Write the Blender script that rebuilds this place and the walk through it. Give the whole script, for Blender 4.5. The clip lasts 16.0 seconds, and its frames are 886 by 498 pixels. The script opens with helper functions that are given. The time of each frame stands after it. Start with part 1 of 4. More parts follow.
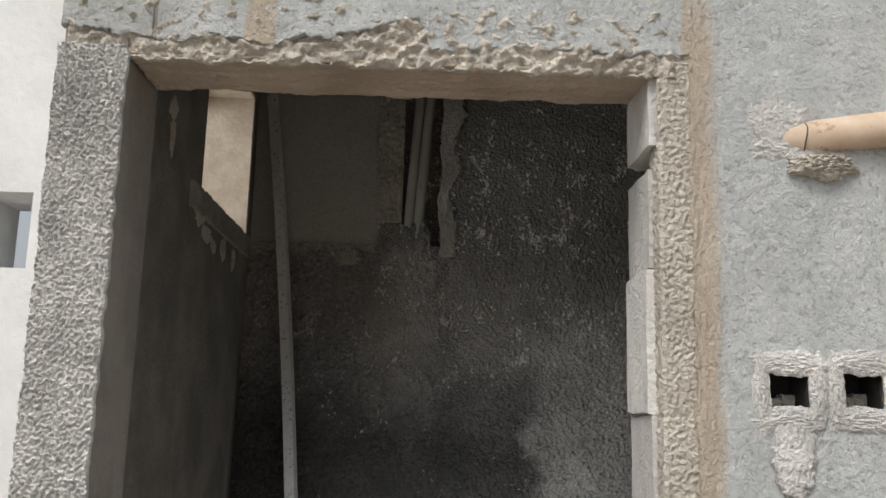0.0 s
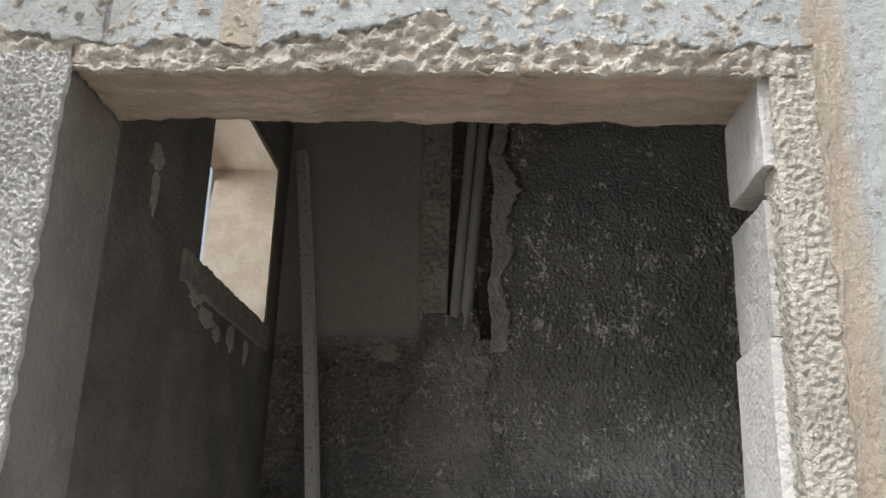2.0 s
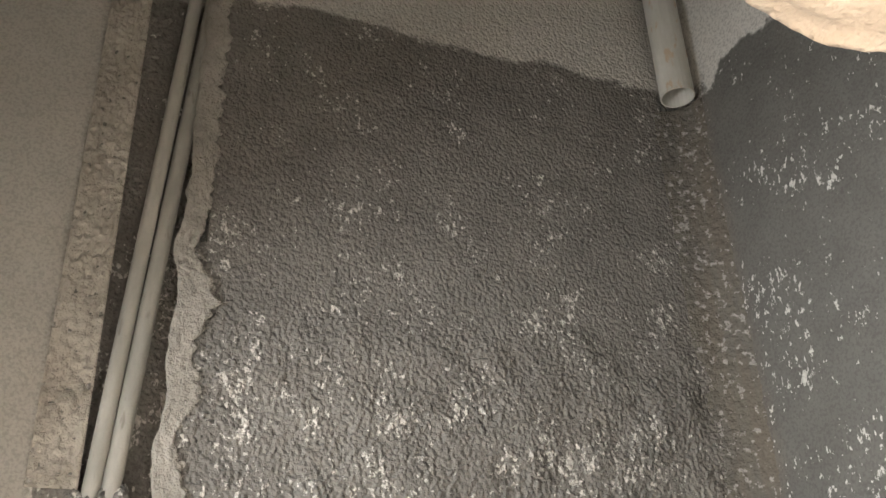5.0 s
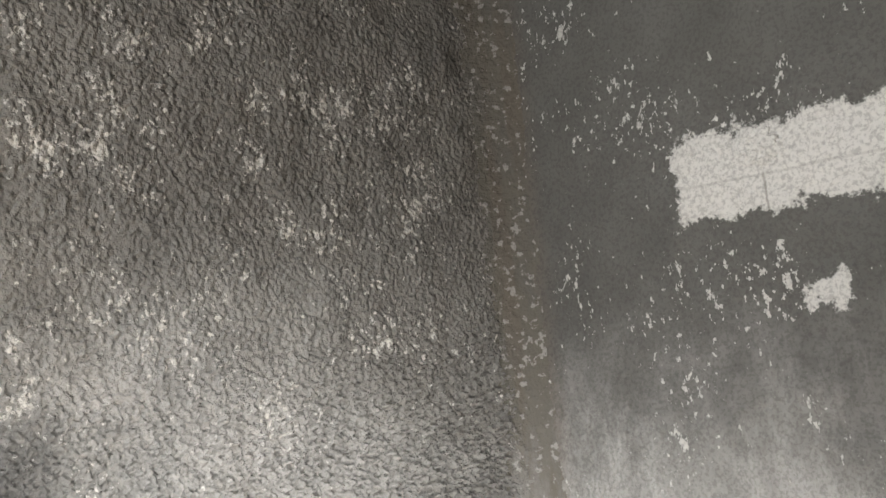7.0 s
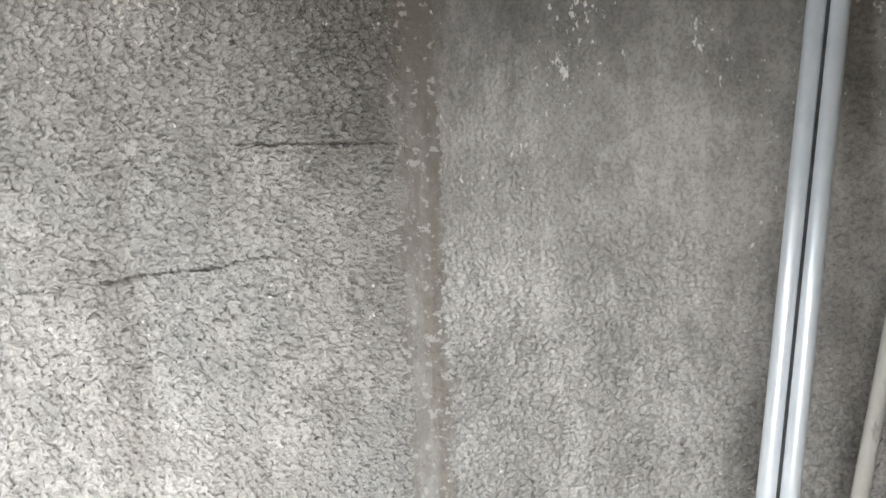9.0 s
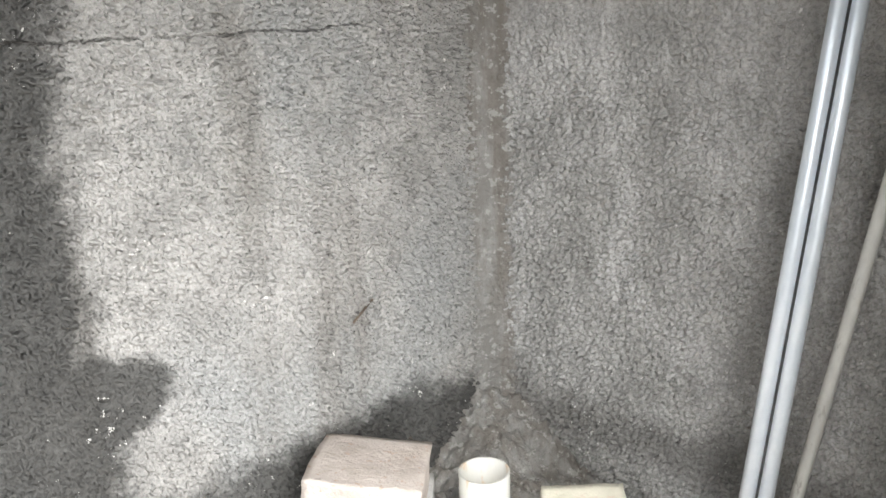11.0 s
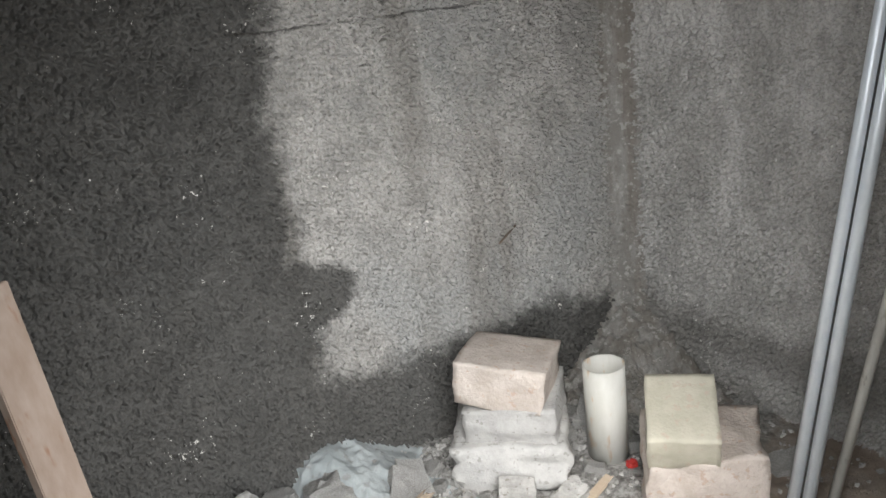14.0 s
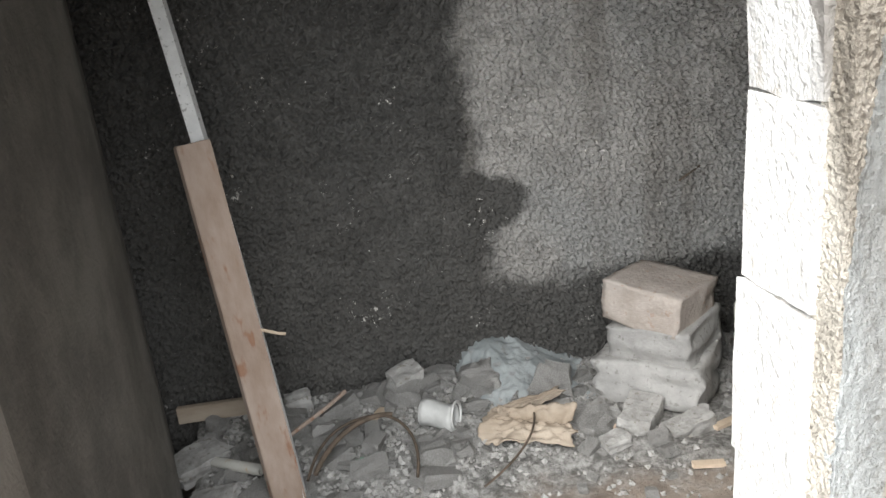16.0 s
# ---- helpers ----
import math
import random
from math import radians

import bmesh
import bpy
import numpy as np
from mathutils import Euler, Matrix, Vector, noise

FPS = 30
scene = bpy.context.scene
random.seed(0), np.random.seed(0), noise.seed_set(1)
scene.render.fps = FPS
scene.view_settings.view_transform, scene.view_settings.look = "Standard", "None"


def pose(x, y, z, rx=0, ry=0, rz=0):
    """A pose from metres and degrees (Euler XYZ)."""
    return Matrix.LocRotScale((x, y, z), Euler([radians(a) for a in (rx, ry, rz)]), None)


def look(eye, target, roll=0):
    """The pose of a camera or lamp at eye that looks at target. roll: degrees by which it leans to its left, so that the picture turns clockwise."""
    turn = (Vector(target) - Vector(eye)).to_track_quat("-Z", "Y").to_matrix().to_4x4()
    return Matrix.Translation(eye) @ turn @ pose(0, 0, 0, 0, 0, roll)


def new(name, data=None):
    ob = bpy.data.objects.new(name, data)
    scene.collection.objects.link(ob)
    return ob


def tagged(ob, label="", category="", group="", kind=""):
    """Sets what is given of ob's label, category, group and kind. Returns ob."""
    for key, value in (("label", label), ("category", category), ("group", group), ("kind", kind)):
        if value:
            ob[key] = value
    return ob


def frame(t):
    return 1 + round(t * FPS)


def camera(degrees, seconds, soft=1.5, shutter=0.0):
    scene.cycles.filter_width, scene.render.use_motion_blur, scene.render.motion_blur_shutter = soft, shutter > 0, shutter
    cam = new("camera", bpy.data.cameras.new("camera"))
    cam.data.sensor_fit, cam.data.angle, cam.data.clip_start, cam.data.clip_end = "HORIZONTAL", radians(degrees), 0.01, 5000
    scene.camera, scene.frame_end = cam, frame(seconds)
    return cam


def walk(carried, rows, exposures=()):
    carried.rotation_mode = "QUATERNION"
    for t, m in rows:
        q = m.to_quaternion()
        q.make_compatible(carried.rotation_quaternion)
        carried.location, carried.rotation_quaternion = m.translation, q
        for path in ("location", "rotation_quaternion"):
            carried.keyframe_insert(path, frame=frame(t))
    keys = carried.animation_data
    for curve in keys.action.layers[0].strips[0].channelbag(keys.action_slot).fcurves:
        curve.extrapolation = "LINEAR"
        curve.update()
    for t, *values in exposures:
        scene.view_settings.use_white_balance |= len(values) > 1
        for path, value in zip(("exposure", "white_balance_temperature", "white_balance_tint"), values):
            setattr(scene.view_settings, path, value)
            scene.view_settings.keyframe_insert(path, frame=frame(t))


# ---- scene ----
cam = camera(52.7, 16.0)
PATH = [
    (0, (0.085, -1.354, 1.455), (0.133, 0.613, 1.816), 1.5),
    (0.5, (0.088, -1.377, 1.478), (0.115, 0.556, 1.99), 1.2),
    (1, (0.081, -1.386, 1.475), (0.083, 0.528, 2.055), 0.8),
    (1.5, (0.087, -1.256, 1.453), (0.048, 0.666, 2.006), 1.0),
    (2, (0.121, -0.957, 1.471), (0.03, 0.948, 2.071), 1.8),
    (2.5, (0.098, -0.693, 1.478), (0.036, 1.191, 2.146), 1.9),
    (3, (-0.018, -0.416, 1.546), (0.016, 1.421, 2.336), 0.3),
    (3.2, (-0.035, -0.349, 1.555), (0.021, 1.463, 2.4), 0.5),
    (5.3, (0.03, -0.001, 1.713), (0.89, 1.554, 2.631), -6.2),
    (5.5, (0.063, 0.073, 1.69), (1.04, 1.573, 2.582), -9.1),
    (6, (0.019, 0.158, 1.652), (1.203, 1.6, 2.374), -8.6),
    (6.5, (-0.004, 0.187, 1.615), (1.264, 1.625, 2.183), -7.4),
    (7, (0.01, 0.188, 1.568), (1.322, 1.658, 1.909), -6.2),
    (7.5, (0.012, 0.175, 1.516), (1.343, 1.661, 1.673), -5.4),
    (7.8, (0.018, 0.187, 1.49), (1.386, 1.645, 1.545), -5.0),
    (8, (0.041, 0.172, 1.465), (1.406, 1.634, 1.459), -4.7),
    (8.1, (0.053, 0.177, 1.447), (1.419, 1.637, 1.412), -4.9),
    (8.5, (0.058, 0.229, 1.408), (1.482, 1.624, 1.241), -3.9),
    (9, (0.07, 0.281, 1.359), (1.549, 1.598, 1.077), -3.1),
    (9.5, (0.039, 0.306, 1.311), (1.524, 1.582, 0.901), -2.4),
    (10, (-0.045, 0.26, 1.297), (1.408, 1.535, 0.782), -1.9),
    (10.2, (-0.095, 0.268, 1.281), (1.356, 1.534, 0.738), -1.9),
    (12.3, (-0.261, 0.067, 1.226), (1.047, 1.416, 0.539), -4.1),
    (12.5, (-0.281, 0.054, 1.235), (1.059, 1.37, 0.547), -3.9),
    (13, (-0.353, -0.008, 1.251), (0.994, 1.297, 0.556), -4.2),
    (13.5, (-0.4, -0.11, 1.283), (0.801, 1.322, 0.572), -5.6),
    (14, (-0.386, -0.223, 1.324), (0.646, 1.348, 0.64), -7.1),
    (14.5, (-0.345, -0.319, 1.333), (0.566, 1.332, 0.667), -7.6),
    (15, (-0.217, -0.49, 1.319), (0.395, 1.323, 0.739), -9.0),
    (15.5, (-0.097, -0.643, 1.261), (0.299, 1.237, 0.704), -9.0),
    (16, (-0.061, -0.721, 1.195), (0.237, 1.152, 0.562), -7.9),
]

EXPOSURES = [
    (0.0, 0.15, 6500, 10), (0.5, -0.05, 6500, 10), (1.0, -0.15, 6500, 10), (1.5, 0.1, 6450, 10), (2.0, 0.55, 6200, 9), (2.5, 1.3, 5850, 7), (3.2, 2.25, 5700, 6),
    (5.3, 3.4, 6800, 10), (6.0, 3.2, 6850, 10), (7.0, 2.5, 6600, 10), (7.5, 2.35, 6550, 10), (8.5, 2.15, 6500, 10), (9.5, 1.98, 6500, 10), (10.0, 1.85, 6500, 10),
    (12.5, 1.2, 6500, 10), (13.0, 0.95, 6500, 10), (14.5, 0.85, 6500, 10), (15.3, 0.62, 6500, 10), (16.0, 0.34, 6500, 10)]

# ---- camera walk ----
walk(cam, [(t, look(eye, target, roll)) for t, eye, target, roll in PATH], EXPOSURES)

# ---- world and sun: bright overcast ----
SUN_EL, SUN_AZ = 52.0, 215.0
world = bpy.data.worlds.new("sky")
scene.world = world
world.use_nodes = True
wn = world.node_tree.nodes
sky = wn.new("ShaderNodeTexSky")
sky.sky_type = "NISHITA"
sky.sun_disc = False
sky.sun_elevation, sky.sun_rotation = radians(SUN_EL), radians(SUN_AZ)
sky.air_density, sky.dust_density, sky.ozone_density = 1.0, 4.0, 1.0
wn["Background"].inputs[1].default_value = 0.12
haze = wn.new("ShaderNodeHueSaturation")
haze.inputs["Saturation"].default_value = 0.3
world.node_tree.links.new(sky.outputs[0], haze.inputs["Color"])
world.node_tree.links.new(haze.outputs[0], wn["Background"].inputs[0])
sun = new("sun", bpy.data.lights.new("sun", "SUN"))
sun.data.energy, sun.data.angle, sun.data.color = 1.5, radians(25), (1.0, 0.95, 0.88)
_a, _e = radians(SUN_AZ), radians(SUN_EL)
SUN_FROM = Vector((math.sin(_a) * math.cos(_e), math.cos(_a) * math.cos(_e), math.sin(_e)))
sun.matrix_world = look(SUN_FROM * 30, (0, 0, 0))


# daylight standing in the two openings
for lname, size_x, size_y, watts, place in (
        ("doorway_daylight", 0.8, 1.5, 9.5, look((0.03, 0.12, 0.85), (0.46, 1.0, 0.32))),
        ("window_daylight", 0.6, 0.41, 2.0, look((-0.632, 0.965, 2.15), (0.5, 0.965, 2.0)))):
    lamp = new(lname, bpy.data.lights.new(lname, "AREA"))
    lamp.data.shape, lamp.data.size, lamp.data.size_y, lamp.data.energy = "RECTANGLE", size_x, size_y, watts
    lamp.data.spread = radians(108)
    lamp.data.color = (0.95, 0.98, 1.0)
    lamp.matrix_world = place

# ---- materials ----
class Mat:
    """A small builder for node materials in world coordinates."""

    def __init__(self, name, rough=0.9, metal=0.0, spec=0.3):
        self.m = bpy.data.materials.new(name)
        self.m.use_nodes = True
        self.t = self.m.node_tree
        self.b = self.t.nodes["Principled BSDF"]
        self.b.inputs["Roughness"].default_value = rough
        self.b.inputs["Metallic"].default_value = metal
        self.b.inputs["Specular IOR Level"].default_value = spec
        self.pos = self.node("ShaderNodeNewGeometry").outputs["Position"]
        self.xyz = self.node("ShaderNodeSeparateXYZ")
        self.t.links.new(self.pos, self.xyz.inputs[0])
        self.height = None

    def node(self, kind):
        return self.t.nodes.new(kind)

    def put(self, value, socket):
        if isinstance(value, bpy.types.NodeSocket):
            self.t.links.new(value, socket)
        else:
            socket.default_value = value

    def local(self):
        """Switch to the thing's own coordinates."""
        self.pos = self.node("ShaderNodeTexCoord").outputs["Object"]
        return self

    def noise(self, scale, detail=4.0, rough=0.6, stretch=(1, 1, 1), shift=(0, 0, 0)):
        mp = self.node("ShaderNodeMapping")
        mp.inputs["Scale"].default_value = stretch
        mp.inputs["Location"].default_value = shift
        self.put(self.pos, mp.inputs["Vector"])
        n = self.node("ShaderNodeTexNoise")
        n.inputs["Scale"].default_value, n.inputs["Detail"].default_value = scale, detail
        n.inputs["Roughness"].default_value = rough
        self.put(mp.outputs[0], n.inputs["Vector"])
        return n.outputs["Fac"]

    def cells(self, scale, feature="F1", stretch=(1, 1, 1)):
        mp = self.node("ShaderNodeMapping")
        mp.inputs["Scale"].default_value = stretch
        self.put(self.pos, mp.inputs["Vector"])
        n = self.node("ShaderNodeTexVoronoi")
        n.feature = feature
        n.inputs["Scale"].default_value = scale
        self.put(mp.outputs[0], n.inputs["Vector"])
        return n.outputs["Distance"]

    def math(self, op, a, b=0.0, c=0.0, clamp=False):
        n = self.node("ShaderNodeMath")
        n.operation, n.use_clamp = op, clamp
        self.put(a, n.inputs[0]), self.put(b, n.inputs[1]), self.put(c, n.inputs[2])
        return n.outputs[0]

    def ramp(self, v, lo, hi, a=0.0, b=1.0):
        n = self.node("ShaderNodeMapRange")
        n.interpolation_type = "SMOOTHSTEP"
        for i, x in enumerate((v, lo, hi, a, b)):
            self.put(x, n.inputs[i])
        return n.outputs[0]

    def mix(self, f, a, b):
        n = self.node("ShaderNodeMix")
        n.data_type = "RGBA"
        self.put(f, n.inputs[0])
        for v, s in ((a, n.inputs[6]), (b, n.inputs[7])):
            self.put((*v, 1) if isinstance(v, tuple) else v, s)
        return n.outputs[2]

    def box(self, u, v, u0, u1, v0, v1, soft, wob, amount):
        """1 inside a rectangle of the wall with a wandering edge."""
        w = self.math("MULTIPLY", self.math("SUBTRACT", wob, 0.5), amount)
        uu, vv = self.math("ADD", u, w), self.math("SUBTRACT", v, w)
        out = self.ramp(uu, u0 - soft, u0 + soft)
        for s, x, up in ((uu, u1, 0), (vv, v0, 1), (vv, v1, 0)):
            r = self.ramp(s, x - soft, x + soft, *((0.0, 1.0) if up else (1.0, 0.0)))
            out = self.math("MULTIPLY", out, r)
        return out

    def color(self, v):
        self.put((*v, 1) if isinstance(v, tuple) else v, self.b.inputs["Base Color"])
        return self

    def bump(self, h, distance, strength=1.0):
        n = self.node("ShaderNodeBump")
        n.inputs["Distance"].default_value, n.inputs["Strength"].default_value = distance, strength
        self.put(h, n.inputs["Height"])
        if self.height:
            self.put(self.height, n.inputs["Normal"])
        self.height = n.outputs[0]
        self.put(self.height, self.b.inputs["Normal"])
        return self

    def rough(self, v):
        self.put(v, self.b.inputs["Roughness"])
        return self


def stucco_back():
    """Rough cast cement of the back wall: painted-in upper shade, flecks, damp stain, cracks, smoother plaster beside
    the chase.
    """
    k = Mat("rough_cast_back", 0.92)
    x, z = k.xyz.outputs[0], k.xyz.outputs[2]
    big, mid, fine = k.noise(1.7, 5), k.noise(7, 5, 0.65), k.noise(60, 3)
    edge = k.noise(4.5, 6, 0.7)
    base = k.mix(k.ramp(mid, 0.3, 0.7), (0.32, 0.307, 0.287), (0.46, 0.441, 0.413))
    base = k.mix(k.ramp(big, 0.45, 0.68), base, (0.34, 0.336, 0.322))
    # upper part darkened to paint the shade above the door's light, lower at the corner
    upper_shade = k.ramp(k.math("ADD", k.math("ADD", z, k.math("MULTIPLY", edge, 0.9)), k.ramp(x, 0.95, 1.4, 0.0, 0.5)), 2.0, 2.5)
    upper_shade = k.math("MULTIPLY", upper_shade, k.math("MAXIMUM", k.ramp(x, 0.1, 0.3), k.ramp(z, 1.95, 2.05)))
    base = k.mix(k.math("MULTIPLY", upper_shade, 0.75), base, k.mix(mid, (0.13, 0.122, 0.109), (0.25, 0.236, 0.212)))
    # brown vertical run-offs
    runs = k.ramp(k.noise(3.2, 4, 0.6, (1.6, 1, 0.16)), 0.56, 0.72)
    base = k.mix(k.math("MULTIPLY", runs, 0.4), base, (0.15, 0.13, 0.108))
    # damp stain at the foot and to the door side, with a wandering edge, deepened to paint that side's shade
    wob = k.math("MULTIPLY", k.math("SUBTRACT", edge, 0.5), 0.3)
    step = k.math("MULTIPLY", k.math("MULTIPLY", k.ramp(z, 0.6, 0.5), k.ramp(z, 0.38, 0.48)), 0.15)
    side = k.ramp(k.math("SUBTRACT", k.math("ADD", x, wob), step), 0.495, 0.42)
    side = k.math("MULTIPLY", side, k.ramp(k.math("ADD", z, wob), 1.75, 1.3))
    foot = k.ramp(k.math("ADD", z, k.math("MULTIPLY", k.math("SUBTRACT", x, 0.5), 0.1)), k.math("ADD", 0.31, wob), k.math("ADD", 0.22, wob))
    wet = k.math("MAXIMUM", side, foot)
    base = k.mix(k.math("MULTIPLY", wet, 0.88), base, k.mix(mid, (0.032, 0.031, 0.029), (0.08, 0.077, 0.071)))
    # smoother dark plaster beside the chase
    smooth = k.math("MULTIPLY", k.ramp(k.math("ADD", x, k.math("MULTIPLY", wob, 0.2)), -0.06, -0.09), k.ramp(k.math("ADD", z, k.math("MULTIPLY", wob, 0.4)), 1.96, 2.02))
    base = k.mix(k.math("MULTIPLY", smooth, 0.9), base, k.mix(mid, (0.46, 0.44, 0.4), (0.6, 0.575, 0.53)))
    # white flecks of an old coat, denser high up and along the corner
    fl = k.math("MULTIPLY", k.math("MAXIMUM", k.noise(75, 3.5, 0.6, (1.1, 1, 0.85)), k.math("SUBTRACT", k.noise(30, 5, 0.72, (1.15, 1, 0.75)), 0.015)), k.ramp(k.noise(6, 4, 0.7, shift=(3, 1, 2)), 0.3, 0.72, 0.78, 1.12))
    many = k.math("MULTIPLY", k.ramp(z, 1.3, 1.75, 0.0, 0.1), k.ramp(z, 3.0, 2.3, 0.5, 1.0))
    flecks = k.ramp(k.math("ADD", fl, many), 0.685, 0.71)
    flecks = k.math("MULTIPLY", flecks, k.math("SUBTRACT", 1.0, smooth))
    base = k.mix(k.math("MULTIPLY", flecks, 0.85), base, (0.72, 0.69, 0.64))
    # bare white near the top
    white = k.ramp(k.math("ADD", z, k.math("MULTIPLY", wob, 0.5)), 3.36, 3.385)
    base = k.mix(white, base, (0.66, 0.64, 0.6))
    # two level hair cracks
    cr = 0.0
    for z0, slope, x0, x1 in ((1.145, -0.04, 0.33, 1.16), (1.338, -0.04, 1.05, 1.5)):
        zz = k.math("ABSOLUTE", k.math("SUBTRACT", k.math("SUBTRACT", z, k.math("MULTIPLY", k.math("SUBTRACT", x, x0), slope)), k.math("ADD", z0, k.math("MULTIPLY", k.math("SUBTRACT", mid, 0.5), 0.03))))
        line = k.math("MULTIPLY", k.ramp(zz, 0.0035, 0.0008), k.math("MULTIPLY", k.ramp(x, x0, x0 + 0.05), k.ramp(x, x1, x1 - 0.05)))
        line = k.math("MULTIPLY", line, k.ramp(edge, 0.35, 0.5))
        cr = k.math("MAXIMUM", cr, line)
    base = k.mix(k.math("MULTIPLY", cr, 0.55), base, (0.04, 0.035, 0.03))
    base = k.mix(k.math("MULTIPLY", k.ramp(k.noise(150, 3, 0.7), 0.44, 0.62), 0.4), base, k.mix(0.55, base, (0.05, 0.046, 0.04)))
    grains = k.math("ADD", k.noise(95, 2, 0.5, (1, 1, 0.8)), k.math("MULTIPLY", k.noise(40, 3), 0.8))
    grains = k.math("MULTIPLY", grains, k.math("SUBTRACT", 1.0, k.math("MULTIPLY", smooth, 0.8)))
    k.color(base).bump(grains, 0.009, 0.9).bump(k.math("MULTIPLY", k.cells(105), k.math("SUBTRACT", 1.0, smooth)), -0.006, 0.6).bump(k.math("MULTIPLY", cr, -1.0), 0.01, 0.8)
    return k.m


def stucco_side():
    """Trowelled dark cement of the side wall with pale run-offs, flecks, a bare white patch and shade painted in."""
    k = Mat("cement_side", 0.9)
    y, z = k.xyz.outputs[1], k.xyz.outputs[2]
    mid, edge = k.noise(7, 5, 0.65), k.noise(5.5, 6, 0.7)
    base = k.mix(k.ramp(mid, 0.3, 0.72), (0.31, 0.3, 0.282), (0.43, 0.416, 0.392))
    # shade of the upper wall painted into the colour
    upper_shade = k.ramp(k.math("ADD", z, k.math("MULTIPLY", edge, 0.7)), 1.5, 2.1)
    base = k.mix(k.math("MULTIPLY", upper_shade, 0.92), base, k.mix(mid, (0.08, 0.078, 0.071), (0.155, 0.15, 0.138)))
    runs = k.ramp(k.math("ADD", k.noise(6.0, 5, 0.7, (1, 1.5, 0.6)), k.math("MULTIPLY", k.math("SUBTRACT", k.noise(22, 4, 0.7, (1, 1, 0.7)), 0.5), 0.35)), 0.46, 0.68)
    low = k.math("MULTIPLY", k.ramp(z, 1.75, 1.2), k.ramp(k.math("ADD", z, k.math("MULTIPLY", edge, 0.3)), 0.3, 0.42))
    base = k.mix(k.math("MULTIPLY", k.math("MULTIPLY", runs, low), 0.6), base, (0.56, 0.545, 0.52))
    wet = k.math("MULTIPLY", k.ramp(k.math("ADD", z, k.math("MULTIPLY", edge, 0.3)), 0.36, 0.25), k.ramp(z, -0.02, 0.08))
    base = k.mix(k.math("MULTIPLY", wet, 0.6), base, (0.14, 0.132, 0.12))
    brown = k.math("MULTIPLY", k.ramp(k.math("ADD", y, k.math("MULTIPLY", mid, 0.05)), 1.56, 1.66), k.ramp(z, 0.9, 1.6))
    base = k.mix(k.math("MULTIPLY", brown, 0.75), base, (0.18, 0.15, 0.122))
    # shade beside the doorway painted in, darker at low y
    door_shade = k.ramp(k.math("ADD", y, k.math("MULTIPLY", edge, 0.15)), 0.78, 0.66)
    base = k.mix(k.math("MULTIPLY", door_shade, 0.5), base, (0.17, 0.16, 0.143))
    fl = k.math("MULTIPLY", k.math("MAXIMUM", k.noise(65, 3.5, 0.6, (1, 1.15, 0.75)), k.math("SUBTRACT", k.noise(28, 5, 0.72, (1, 1.2, 0.65)), 0.015)), k.ramp(k.noise(5, 4, 0.7, shift=(1, 5, 2)), 0.3, 0.72, 0.79, 1.12))
    flecks = k.ramp(k.math("ADD", fl, k.ramp(z, 1.0, 1.9, 0.0, 0.06)), 0.685, 0.71)
    base = k.mix(k.math("MULTIPLY", flecks, 0.85), base, (0.7, 0.68, 0.64))
    rag = k.math("ADD", k.math("MULTIPLY", k.noise(14, 5, 0.75), 0.75), k.math("MULTIPLY", edge, 0.25))
    slope = k.math("ADD", z, k.math("MULTIPLY", k.math("SUBTRACT", 1.19, y), 0.075))
    bare = k.box(y, slope, 0.4, 1.185, 1.872, 2.04, 0.006, rag, 0.2)
    bare = k.math("MAXIMUM", bare, k.box(y, z, 0.885, 0.955, 1.655, 1.71, 0.006, rag, 0.22))
    joint = k.math("MULTIPLY", k.ramp(k.math("ABSOLUTE", k.math("SUBTRACT", k.math("ADD", slope, k.math("MULTIPLY", mid, 0.008)), 1.946)), 0.004, 0.001), 0.4)
    joint = k.math("MAXIMUM", joint, k.math("MULTIPLY", k.ramp(k.math("ABSOLUTE", k.math("SUBTRACT", y, 1.0)), 0.004, 0.001), k.ramp(slope, 1.95, 1.94)))
    base = k.mix(bare, base, k.mix(k.math("MULTIPLY", joint, 0.6), (0.68, 0.66, 0.62), (0.25, 0.23, 0.2)))
    top = k.ramp(k.math("ADD", z, k.math("MULTIPLY", k.math("SUBTRACT", edge, 0.5), 0.3)), 3.33, 3.36)
    base = k.mix(top, base, (0.64, 0.62, 0.58))
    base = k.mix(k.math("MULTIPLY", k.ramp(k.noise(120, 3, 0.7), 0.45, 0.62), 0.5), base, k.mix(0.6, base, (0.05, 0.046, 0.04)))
    grain = k.math("MULTIPLY", k.noise(85, 2, 0.5), k.ramp(z, 1.7, 0.9, 0.25, 1.0))
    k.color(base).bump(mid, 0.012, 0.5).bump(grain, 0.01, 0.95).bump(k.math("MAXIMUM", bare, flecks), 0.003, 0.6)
    return k.m


def plain_cement(name, a, b, grain=80, depth=0.004, stain=(0.1, 0.09, 0.075)):
    k = Mat(name, 0.92)
    mid = k.noise(6, 5, 0.65)
    base = k.mix(k.ramp(mid, 0.3, 0.7), a, b)
    base = k.mix(k.math("MULTIPLY", k.ramp(k.noise(2.3, 5, 0.6, (1, 1, 0.35)), 0.55, 0.75), 0.5), base, stain)
    base = k.mix(k.math("MULTIPLY", k.ramp(k.noise(30, 2), 0.68, 0.73), 0.5), base, b)
    k.color(base).bump(mid, 0.01, 0.4).bump(k.noise(grain, 3, 0.6), depth, 0.8)
    return k.m


